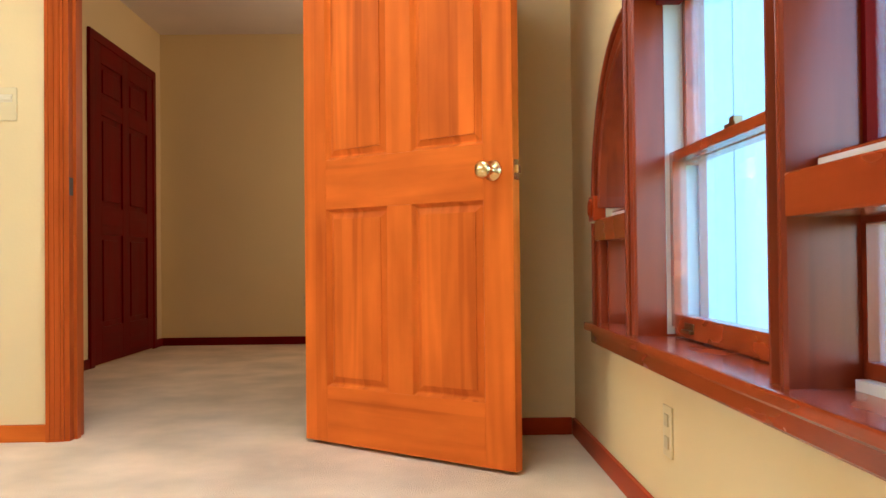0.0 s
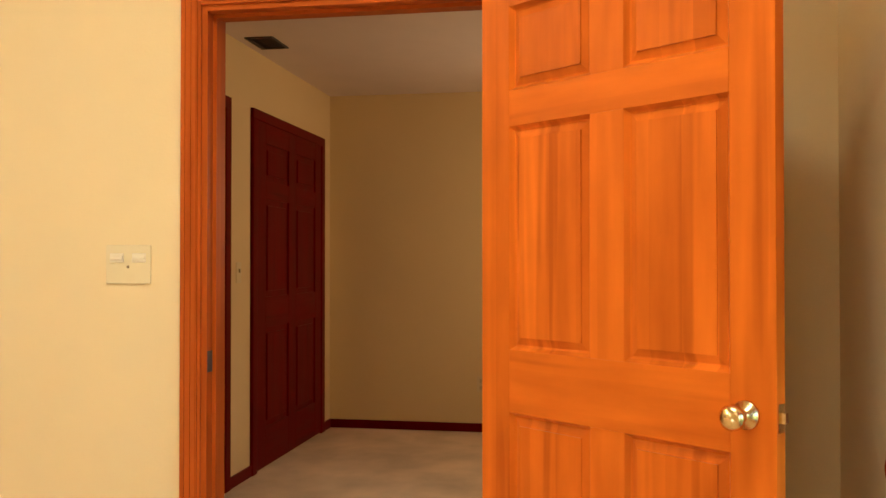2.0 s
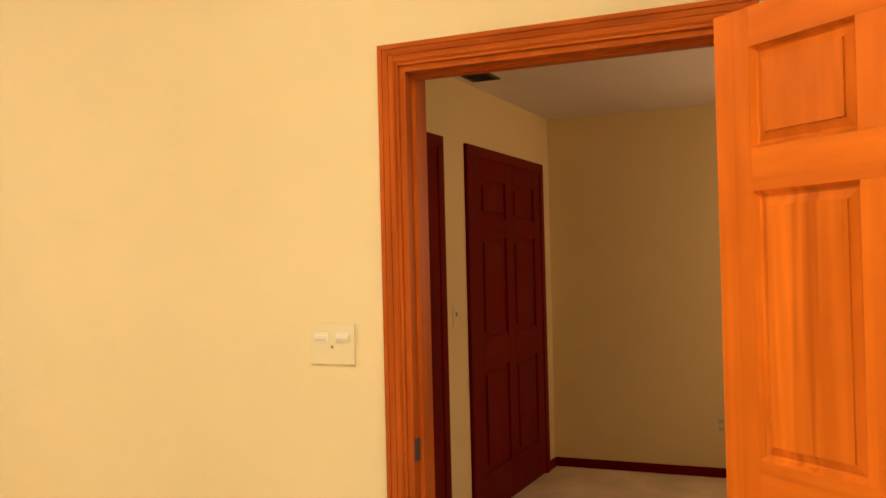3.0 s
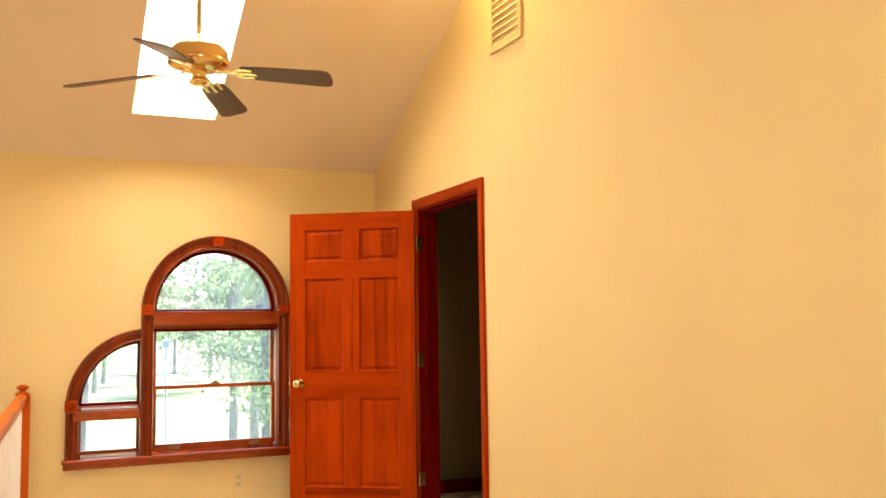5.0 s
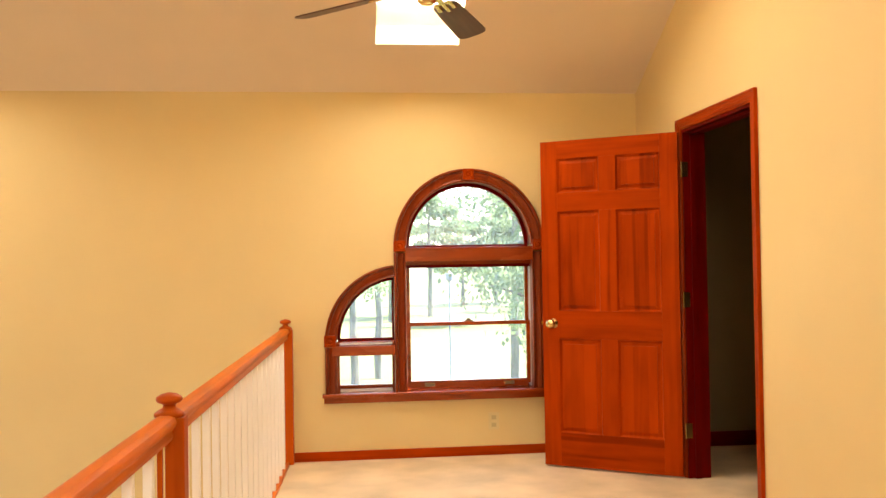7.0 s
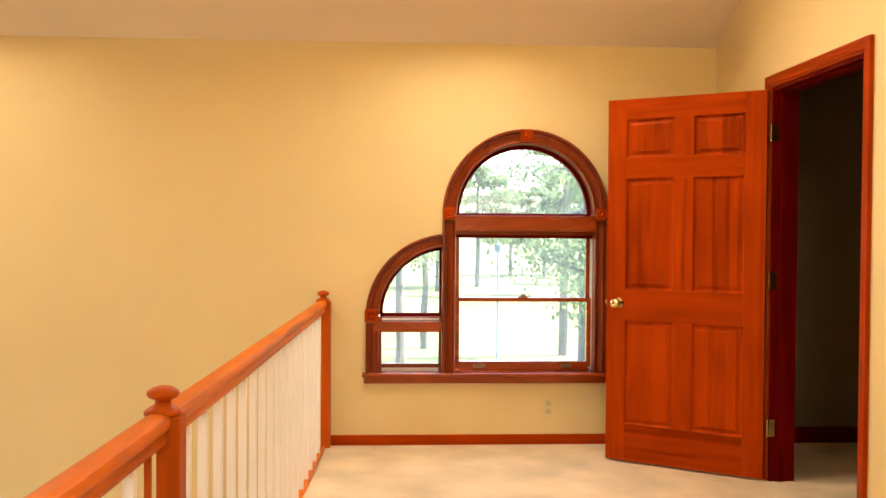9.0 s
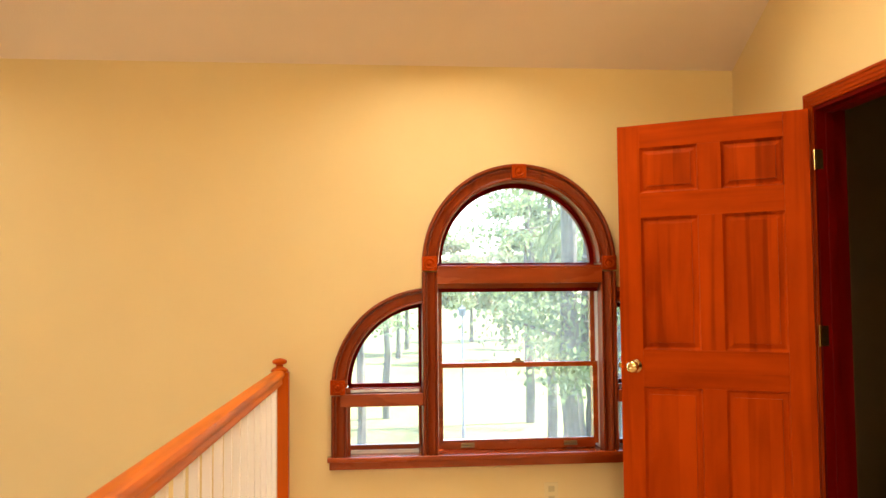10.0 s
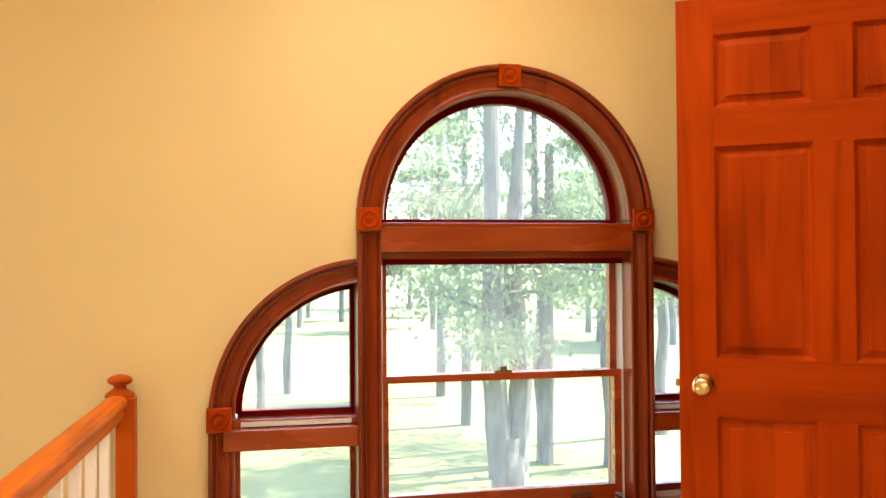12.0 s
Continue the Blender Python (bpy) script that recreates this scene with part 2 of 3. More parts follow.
def ceiling():
    bm = bmesh.new()
    t = 0.25

    def slab(xa, xb, ya, yb):
        prism(bm, [(ya, roof_z(ya)), (yb, roof_z(yb)), (yb, roof_z(yb) + t), (ya, roof_z(ya) + t)], "x", xa, xb)
    for ya, yb, s0, s1 in ((ROOM_S, RIDGE_Y, -6.61, -5.28), (RIDGE_Y, 0, -1.75, -0.42)):
        slab(ROOM_W, 0, ya, s0), slab(ROOM_W, 0, s1, yb)
        for xa, xb in ((ROOM_W, -4.7), (-4.18, -1.79), (-1.27, 0)):
            slab(xa, xb, s0, s1)
    return obj("ceiling", bm, CEIL)


DOME = material("milky acrylic", (0.85, 0.85, 0.85), 0.4, vary=0.01, bump=0)
dt = DOME.node_tree
tr_, mx_ = dt.nodes.new("ShaderNodeBsdfTranslucent"), dt.nodes.new("ShaderNodeMixShader")
tr_.inputs[0].default_value, mx_.inputs[0].default_value = (0.9, 0.9, 0.9, 1), 0.8
dt.links.new(dt.nodes["Principled BSDF"].outputs[0], mx_.inputs[1]), dt.links.new(tr_.outputs[0], mx_.inputs[2])
dt.links.new(mx_.outputs[0], dt.nodes["Material Output"].inputs["Surface"])
for x0, x1, y0, y1 in SKYLIGHTS:
    sl = structure(new("skylight"), "milky skylight pane in a metal curb on the sloping roof", "skylight")
    bm = bmesh.new()
    za, zb = roof_z(y0) + 0.26, roof_z(y1) + 0.26
    prism(bm, [(y0 - 0.04, za - 0.04 * (1 if y0 < RIDGE_Y else -1) * PITCH), (y1 + 0.04, zb + 0.04 * (1 if y0 < RIDGE_Y else -1) * PITCH), (y1 + 0.04, zb + 0.03 + 0.04 * (1 if y0 < RIDGE_Y else -1) * PITCH), (y0 - 0.04, za + 0.03 - 0.04 * (1 if y0 < RIDGE_Y else -1) * PITCH)], "x", x0 - 0.04, x1 + 0.04)
    obj("skylight_pane", bm, DOME, sl)
structure(ceiling(), "sloping painted cathedral ceiling with a skylight opening", "ceiling")
STAIR_Y = -5.78                       # north side of the stairs
structure(obj("floor", boxes((RAIL_X - 0.05, 0.0, STAIR_Y, 0, -0.3, 0), (RAIL_X - 0.0, 0.0, ROOM_S, STAIR_Y, -0.3, 0)), CARPET), "beige cut-pile carpet on the loft", "floor")
structure(obj("floor_lower", boxes((ROOM_W, 0, ROOM_S, 0, LOW - 0.1, LOW)), CARPET), "carpeted lower floor", "floor")
bm = bmesh.new()
for i in range(14):
    xr = RAIL_X - 0.26 * i
    z = -0.19 * (i + 1)
    if z > LOW:
        box(bm, xr - 0.26, xr, ROOM_S, STAIR_Y, LOW if i > 11 else z - 0.35, z)
structure(obj("stairs", bm, CARPET), "carpeted staircase rising to the loft", "stairs")
# rooms behind the doorways
FAR_X, HALL_N = 3.81, -4.43
structure(obj("floor_hall", boxes((0.0, FAR_X, ROOM_S, HALL_N, -0.3, 0)), CARPET), "beige carpet in the hall", "floor")
structure(obj("ceiling_hall", boxes((T, FAR_X, ROOM_S, HALL_N, 2.44, 2.6)), CEIL_HALL), "flat white hall ceiling", "ceiling")
structure(obj("wall_hall_north", boxes((T, FAR_X + T, HALL_N, HALL_N + 0.1, 0, 2.5)), WALL), "cream painted hall wall")
structure(obj("wall_hall_east", boxes((FAR_X, FAR_X + T, ROOM_S, HALL_N, 0, 2.5)), WALL), "cream painted hall wall")
structure(obj("wall_hall_south", boxes((T, FAR_X + T, ROOM_S - T, ROOM_S, 0, 2.5)), WALL), "cream painted hall wall")
structure(obj("floor_dark_room", boxes((0.0, 3.0, -2.6, 0, -0.3, 0)), CARPET), "beige carpet in the dark room", "floor")
structure(obj("ceiling_dark_room", boxes((T, 3.0, -2.6, 0, 2.45, 2.6)), CEIL_HALL), "flat ceiling in the dark room", "ceiling")
structure(obj("wall_dark_room", boxes((T, 3.1, 0, 0.1, 0, 2.5), (3.0, 3.1, -2.6, 0, 0, 2.5), (T, 3.1, -2.7, -2.6, 0, 2.5)), WALL_SHADED), "painted walls of a dark room, shade put into the colour")

# ---- doors ----


def panel_door(name, W, m, mats, label, H=2.03, zs=None):
    """Six-panel door; hinge edge at the origin, leaf along +x, thickness along y."""
    t = 0.035
    mv, mh, mp = mats
    root = tagged(new(name), label, "door", kind="structure")
    root.matrix_basis = m
    s, mu = 0.108, 0.105
    z = zs or [0.22, 0.805, 0.978, 1.60, 1.715, 1.93]
    rails = [(0.012, z[0]), (z[1], z[2]), (z[3], z[4]), (z[5], H + 0.012)]
    for a, b, z0, z1 in ((0, s, 0.012, H + 0.012), (W - s, W, 0.012, H + 0.012)):
        obj("stile", boxes((a, b, -t / 2, t / 2, z0, z1), bevel=0.002), mv, root)
    for z0, z1 in rails:
        obj("rail", boxes((s, W - s, -t / 2, t / 2, z0, z1), bevel=0.001), mh, root)
    for z0, z1 in ((z[0], z[1]), (z[2], z[3]), (z[4], z[5])):
        obj("mullion", boxes((W / 2 - mu / 2, W / 2 + mu / 2, -t / 2, t / 2, z0, z1), bevel=0.001), mv, root)
        for a, b in ((s, W / 2 - mu / 2), (W / 2 + mu / 2, W - s)):
            bm = bmesh.new()
            rings = [(0.0, 0.0165), (0.003, 0.0125), (0.009, 0.0045), (0.014, 0.003), (0.034, 0.0085), (0.0343, 0.0128), (0.037, 0.0128)]
            for sy in (-1, 1):
                prev = None
                for inset, d in rings:
                    vs = [bm.verts.new((x, sy * d, z)) for x, z in ((a + inset, z0 + inset), (b - inset, z0 + inset), (b - inset, z1 - inset), (a + inset, z1 - inset))]
                    if prev:
                        for i in range(4):
                            bm.faces.new((prev[i], prev[(i + 1) % 4], vs[(i + 1) % 4], vs[i]))
                    prev = vs
                bm.faces.new(prev)
            obj("panel", bm, mp, root)
    for sy in (-1, 1):
        bm = bmesh.new()
        prof = [(0, 0.032), (0.006, 0.031), (0.010, 0.014), (0.022, 0.011), (0.034, 0.013), (0.040, 0.022), (0.050, 0.028), (0.060, 0.027), (0.068, 0.019), (0.072, 0.0)]
        lathe(bm, prof, (W - 0.07, sy * t / 2, 0.90), (0, sy, 0), 20)
        k = obj("knob", bm, BRASS, root, "polished brass knob")
        for p in k.data.polygons:
            p.use_smooth = True
    obj("latch_plate", boxes((W - 0.001, W + 0.0015, -0.0125, 0.0125, 0.87, 0.93)), BRASS, root, "brass latch plate")
    obj("latch_bolt", prism(bmesh.new(), [(W, 0.890), (W + 0.013, 0.890), (W + 0.013, 0.912), (W, 0.912)], "y", -0.006, 0.006), BRASS, root, "brass spring latch bolt")
    return root


def lathe(bm, prof, at, axis, n=16):
    q = Vector((0, 0, 1)).rotation_difference(Vector(axis)).to_matrix()
    at = Vector(at)
    prev = None
    for h, r in prof:
        ring = [bm.verts.new(at + q @ Vector((r * math.cos(2 * math.pi * i / n), r * math.sin(2 * math.pi * i / n), h))) for i in range(n)] if r > 1e-6 else [bm.verts.new(at + q @ Vector((0, 0, h)))]
        if prev:
            for i in range(n):
                j = (i + 1) % n
                a = [prev[i % len(prev)], prev[j % len(prev)], ring[j % len(ring)], ring[i % len(ring)]]
                a = list(dict.fromkeys(a))
                if len(a) > 2:
                    bm.faces.new(a)
        elif len(ring) > 1:
            bm.faces.new(ring)
        prev = ring
    if prev and len(prev) > 1:
        bm.faces.new(prev)


LW = 0.86
panel_door("door_1", 0.887, pose(-0.06, D1[0] + 0.025, 0, 0, 0, 180 + 50.5), (PINE, PINE_X, PINE_P), "open orange stained six-panel pine door with brass knob", 2.0, [0.205, 0.815, 0.985, 1.592, 1.69, 1.92])
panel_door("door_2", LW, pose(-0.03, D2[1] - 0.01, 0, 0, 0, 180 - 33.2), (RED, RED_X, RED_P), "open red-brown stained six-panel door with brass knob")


def casing(name, y0, y1, mv, mh, label, DH, jv):
    """Moulded casing round a doorway, its jambs and stops."""
    w = 0.062
    root = structure(new(name), label, "door frame")
    steps = [(0.0, 0.010, -0.011), (0.010, 0.014, -0.014), (0.014, 0.030, -0.015), (0.030, 0.048, -0.017), (0.048, w, -0.020)]
    for y, s in ((y0, -1), (y1, 1)):
        parts = [(d, 0, *sorted((y + s * a, y + s * c)), 0, DH + c) for a, c, d in steps]
        obj("side_casing", boxes(*parts, bevel=0.0015), mv, root)
    obj("head_casing", boxes(*[(d, 0, y0 - a, y1 + a, DH + a, DH + c) for a, c, d in steps], bevel=0.0015), mh, root)
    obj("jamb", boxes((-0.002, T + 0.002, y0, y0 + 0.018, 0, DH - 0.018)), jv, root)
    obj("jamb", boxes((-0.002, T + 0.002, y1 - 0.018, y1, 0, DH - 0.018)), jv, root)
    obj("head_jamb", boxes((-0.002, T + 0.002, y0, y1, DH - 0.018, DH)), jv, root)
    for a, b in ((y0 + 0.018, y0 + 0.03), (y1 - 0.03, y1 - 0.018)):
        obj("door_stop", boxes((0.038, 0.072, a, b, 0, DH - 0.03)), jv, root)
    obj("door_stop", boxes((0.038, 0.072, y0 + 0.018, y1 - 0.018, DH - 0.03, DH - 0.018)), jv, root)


casing("door_frame_1", *D1, CASING, CASING_Y, "orange-brown stained moulded wooden door frame", DOOR_H1, CASING)
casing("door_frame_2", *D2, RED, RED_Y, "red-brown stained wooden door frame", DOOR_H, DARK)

# ---- hall doors ----


def hall_door(name, x0, x1):
    """A closed door in its frame on the hall's north wall, seen from the south."""
    root = structure(new(name), "closed dark red stained six-panel door in its frame", "door")
    root.location = (0, HALL_N, 0)
    w, top = 0.07, 2.04
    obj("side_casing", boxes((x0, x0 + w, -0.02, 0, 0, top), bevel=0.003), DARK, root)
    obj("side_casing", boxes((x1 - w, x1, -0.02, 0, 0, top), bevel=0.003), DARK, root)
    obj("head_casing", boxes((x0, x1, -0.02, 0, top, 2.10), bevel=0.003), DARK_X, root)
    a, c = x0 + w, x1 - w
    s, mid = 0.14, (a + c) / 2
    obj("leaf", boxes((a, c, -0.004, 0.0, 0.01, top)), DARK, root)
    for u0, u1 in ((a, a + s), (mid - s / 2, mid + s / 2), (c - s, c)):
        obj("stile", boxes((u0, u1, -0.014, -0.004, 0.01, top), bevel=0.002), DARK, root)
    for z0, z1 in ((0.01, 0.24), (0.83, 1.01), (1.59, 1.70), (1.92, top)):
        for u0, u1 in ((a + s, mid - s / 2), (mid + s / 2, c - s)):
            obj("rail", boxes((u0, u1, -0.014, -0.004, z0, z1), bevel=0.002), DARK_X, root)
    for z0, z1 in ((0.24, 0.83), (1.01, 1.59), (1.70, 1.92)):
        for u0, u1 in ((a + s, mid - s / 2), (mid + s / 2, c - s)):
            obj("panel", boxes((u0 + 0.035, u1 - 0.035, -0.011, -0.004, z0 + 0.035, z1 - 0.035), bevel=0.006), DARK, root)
    return root


hall_door("door_3", 2.27, 3.63)
hall_door("door_4", 0.85, 1.96)

# ---- railing ----
RAIL_Z = 0.880
SKEW = 0.031                          # the railing runs a little off the wall's line


def rail_x(y):
    return RAIL_X + SKEW * y


def newel(y, cap=0.94):
    root = tagged(new("newel_post"), "orange stained square wooden newel post with a turned mushroom cap", "post", "newel posts")
    root.matrix_basis = pose(rail_x(y), y, 0, 0, 0, -1.8)
    top = cap - 0.070
    obj("shaft", boxes((-0.004, 0.050, -0.028, 0.028, 0, top), (-0.028, -0.004, -0.028, 0.028, RAIL_Z - 0.005, top), bevel=0.003), FRAME, root)
    bm = bmesh.new()
    prof = [(0, 0.040), (0.006, 0.043), (0.012, 0.041), (0.020, 0.030), (0.026, 0.019), (0.034, 0.017), (0.038, 0.021), (0.042, 0.032), (0.049, 0.037), (0.057, 0.035), (0.065, 0.022), (0.070, 0.0)]
    lathe(bm, prof, (0.004, 0, top), (0, 0, 1), 24)
    smooth(obj("cap", bm, FRAME, root))
    return root


def smooth(ob):
    for p in ob.data.polygons:
        p.use_smooth = True
    return ob


newel(-0.05), newel(-3.36), newel(-5.72)


def railing(y0, y1):
    root = tagged(new("railing"), "orange wooden handrail on white painted square balusters", "railing")
    root.matrix_basis = pose(rail_x(y0), y0, 0, 0, 0, -1.78)
    L = y1 - y0
    bm = bmesh.new()
    z = RAIL_Z
    half = [(0.018, -0.071), (0.022, -0.058), (0.020, -0.042), (0.030, -0.030), (0.032, -0.018), (0.027, -0.006), (0.012, 0.0)]
    pts = [(x, z + d) for x, d in half] + [(-x, z + d) for x, d in reversed(half)]
    prism(bm, pts, "y", 0, L)
    smooth_edges = obj("handrail", bm, PINE_H, root)
    bev = smooth_edges.modifiers.new("soft", "BEVEL")
    bev.width, bev.segments, bev.limit_method, bev.angle_limit = 0.003, 2, "ANGLE", radians(25)
    obj("shoe_rail", boxes((-0.022, 0.022, 0, L, 0, 0.018), bevel=0.003), PINE_H, root)
    n = round(L / 0.185)
    me = None
    for i in range(1, n):
        if me is None:
            b = obj("baluster", boxes((-0.0125, 0.0125, -0.0125, 0.0125, 0.018, z - 0.070), bevel=0.002), WHITE, root)
            me = b.data
        else:
            b = new("baluster", me)
            b.parent = root
        b.location = (0, L * i / n, 0)
    return root


railing(-3.328, -0.082), railing(-5.688, -3.392)
slim = tagged(obj("slim_post", boxes((-0.007, 0.007, -0.007, 0.007, 0, RAIL_Z - 0.078), bevel=0.001), FRAME), "slim orange stained wooden strip beside the newel post", "post")
slim.location = (rail_x(-3.46), -3.46, 0.0)

# ---- windows ----


def arc_band(bm, cx, cz, r0, r1, a0, a1, y0, y1, n=24, rise=1.0):
    ring = []
    for i in range(n + 1):
        a = radians(a0 + (a1 - a0) * i / n)
        c, s = math.cos(a), math.sin(a)
        ring.append([bm.verts.new((cx + r * c, y, cz + rise * r * s)) for r, y in ((r0, y0), (r1, y0), (r1, y1), (r0, y1))])
    for i in range(n):
        for k in range(4):
            bm.faces.new((ring[i][k], ring[i][(k + 1) % 4], ring[i + 1][(k + 1) % 4], ring[i + 1][k]))
    bm.faces.new(ring[0]), bm.faces.new(ring[-1])


OFF_WHITE = material("smooth off-white", (0.66, 0.63, 0.56), 0.3, vary=0.02, bump=0)
LINER = material("pale vinyl liner", (0.55, 0.52, 0.45), 0.5, vary=0.03, bump=0)


def glass_material():
    m = bpy.data.materials.new("window glass with haze")
    m.use_nodes = True
    nt = m.node_tree
    for n in list(nt.nodes):
        if n.type != "OUTPUT_MATERIAL":
            nt.nodes.remove(n)
    out = nt.nodes["Material Output"]
    clear, gloss = nt.nodes.new("ShaderNodeBsdfTransparent"), nt.nodes.new("ShaderNodeBsdfGlossy")
    mix, lw = nt.nodes.new("ShaderNodeMixShader"), nt.nodes.new("ShaderNodeLayerWeight")
    clear.inputs[0].default_value = (0.97, 0.985, 0.98, 1)
    gloss.inputs["Roughness"].default_value = 0.02
    lw.inputs["Blend"].default_value = 0.5
    pw, ad = nt.nodes.new("ShaderNodeMath"), nt.nodes.new("ShaderNodeMath")
    pw.operation, ad.operation = "POWER", "MULTIPLY_ADD"
    pw.inputs[1].default_value, ad.inputs[1].default_value, ad.inputs[2].default_value = 5.0, 0.8, 0.03
    nt.links.new(lw.outputs["Facing"], pw.inputs[0]), nt.links.new(pw.outputs[0], ad.inputs[0]), nt.links.new(ad.outputs[0], mix.inputs[0])
    nt.links.new(clear.outputs[0], mix.inputs[1]), nt.links.new(gloss.outputs[0], mix.inputs[2])
    # haze put into the pane: scatters daylight and pales the view outside
    haze, veil = nt.nodes.new("ShaderNodeBsdfTranslucent"), nt.nodes.new("ShaderNodeMixShader")
    haze.inputs[0].default_value, veil.inputs[0].default_value = (0.9, 0.92, 0.9, 1), 0.055
    nt.links.new(mix.outputs[0], veil.inputs[1]), nt.links.new(haze.outputs[0], veil.inputs[2])
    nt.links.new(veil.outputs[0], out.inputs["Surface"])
    return m


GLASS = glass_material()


def rosette(root, x, z):
    """Square corner block with a turned ring."""
    blk = obj("corner_block", boxes((x - 0.038, x + 0.038, -0.038, 0, z - 0.038, z + 0.038), bevel=0.003), RED, root)
    bm = bmesh.new()
    lathe(bm, [(-0.002, 0.030), (0.004, 0.029), (0.006, 0.026), (0.004, 0.022), (0.0005, 0.019), (0.0005, 0.013), (0.006, 0.010), (0.008, 0.006), (0.008, 0.0)], (x, -0.038, z), (0, -1, 0), 24)
    smooth(obj("rosette_ring", bm, RED, blk))


MOULD = ((0.0, 0.0), (0.0, -0.020), (0.05, -0.026), (0.12, -0.025), (0.17, -0.014), (0.22, -0.010), (0.36, -0.011), (0.52, -0.015), (0.66, -0.023), (0.70, -0.023), (0.72, -0.013), (0.76, -0.013), (0.78, -0.027), (0.84, -0.033), (0.94, -0.033), (1.0, -0.027), (1.0, 0.0))


def arc_mould(bm, cx, cz, r0, r1, a0, a1, n, rise=1.0):
    """The casing's moulding, swept along an arc."""
    prev = None
    for i in range(n + 1):
        a = radians(a0 + (a1 - a0) * i / n)
        ring = [bm.verts.new((cx + (r0 + (r1 - r0) * u) * math.cos(a), y, cz + rise * (r0 + (r1 - r0) * u) * math.sin(a))) for u, y in MOULD]
        if prev:
            for k in range(len(ring) - 1):
                bm.faces.new((prev[k], prev[k + 1], ring[k + 1], ring[k]))
        else:
            bm.faces.new(ring)
        prev = ring
    bm.faces.new(prev)


def straight_mould(bm, xa, xb, z0, z1):
    """The same moulding, upright, its inner edge at xa."""
    lo, hi = [[bm.verts.new((xa + (xb - xa) * u, y, z)) for u, y in MOULD] for z in (z0, z1)]
    for k in range(len(lo) - 1):
        bm.faces.new((lo[k], lo[k + 1], hi[k + 1], hi[k]))
    bm.faces.new(lo), bm.faces.new(hi)


def arched_window(name, m):
    """Room side is -y; wall face at y = 0, glass at about y = 0.1."""
    root = structure(new(name), "red-brown stained arched window with two quarter-round side lights", "window")
    root.matrix_basis = m @ Matrix.Diagonal((1, 1, ZS, 1))
    # casings, in three steps like a moulding
    bm = bmesh.new()
    arc_mould(bm, 0, 1.43, 0.419, 0.505, 0, 180, 48, AS)
    obj("arch_casing", bm, WIN, root)
    for s in (-1, 1):
        bm = bmesh.new()
        a1 = 180 if s < 0 else 0
        c = math.degrees(math.acos(0.045 / 0.46))
        arc_mould(bm, s * 0.46, 0.80, 0.425, 0.505, (180 - c) if s < 0 else c, a1, 28)
        obj("quarter_casing", bm, WIN, root)
        def sx(a, b):
            return sorted((s * a, s * b))
        x0, x1 = sx(0.425, 0.505)
        bm = boxes((x0, x1, 0.0, 0.149, 0.45, 1.385))
        straight_mould(bm, s * 0.425, s * 0.505, 0.45, 1.386)
        obj("mullion", bm, WIN, root)
        bm = bmesh.new()
        straight_mould(bm, s * 0.885, s * 0.965, 0.45, 0.756)
        obj("outer_casing", bm, WIN, root)
        obj("pale_strip", boxes((*sx(0.522, 0.868), 0.012, 0.0195, 0.769, 0.783), (*sx(0.522, 0.868), 0.06, 0.0795, 0.45, 0.466)), OFF_WHITE, root, "pale strip along the side light")
        obj("side_transom", boxes((*sx(0.505, 0.92), -0.03, 0.149, 0.70, 0.765), (*sx(0.505, 0.90), 0.02, 0.149, 0.765, 0.79), bevel=0.003), SILL, root)
        # side light frames
        bm = bmesh.new()
        arc_band(bm, s * 0.46, 0.80, 0.425, 0.44, 90, a1, 0.0, 0.149, 20)
        obj("side_jamb", bm, WIN, root)
        bm = bmesh.new()
        arc_band(bm, s * 0.46, 0.80, 0.405, 0.425, 90, a1, 0.085, 0.12, 20)
        box(bm, *sx(0.505, 0.518), 0.085, 0.12, 0.80, 1.22)
        box(bm, *sx(0.505, 0.88), 0.085, 0.12, 0.79, 0.808)
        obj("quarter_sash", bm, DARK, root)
        bm = boxes((*sx(0.505, 0.52), 0.08, 0.115, 0.45, 0.70), (*sx(0.87, 0.90), 0.0, 0.149, 0.45, 0.70), (*sx(0.52, 0.87), 0.08, 0.115, 0.45, 0.49), (*sx(0.52, 0.87), 0.08, 0.115, 0.69, 0.70))
        obj("side_sash", bm, WIN, root)
        g = obj("pane", boxes((*sx(0.518, 0.872), 0.096, 0.1, 0.488, 0.692)), GLASS, root)
        g.visible_shadow = False
        bm = bmesh.new()
        n, r = 20, 0.41
        a0 = math.acos(0.055 / r)
        pts = [(s * 0.515, 0.806)] + [(s * (0.46 + r * math.cos(a0 * (1 - k / n))), 0.80 + r * math.sin(a0 * (1 - k / n))) for k in range(n)] + [(s * 0.868, 0.806)]
        prism(bm, pts, "y", 0.1, 0.104)
        g = obj("quarter_pane", bm, GLASS, root)
        g.visible_shadow = False
        # vinyl track beside the sashes
        obj("jamb_liner", boxes((*sx(0.4215, 0.425), 0.052, 0.145, 0.455, 1.296), (*sx(0.4190, 0.4215), 0.092, 0.097, 0.905, 1.296)), LINER, root)
        rosette(root, s * 0.4675, 1.43)
        rosette(root, s * 0.9325, 0.80)
    rosette(root, 0, 1.43 + AS * 0.4675)
    obj("transom", boxes((-0.43, 0.43, -0.03, 0.03, 1.325, 1.405), (-0.43, 0.43, 0.03, 0.149, 1.30, 1.415), (-0.43, 0.43, -0.018, 0.03, 1.405, 1.42), bevel=0.003), SILL, root)
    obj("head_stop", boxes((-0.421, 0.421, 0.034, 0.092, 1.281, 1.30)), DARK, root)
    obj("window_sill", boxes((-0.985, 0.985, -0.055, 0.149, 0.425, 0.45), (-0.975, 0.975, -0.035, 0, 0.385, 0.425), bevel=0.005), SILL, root)
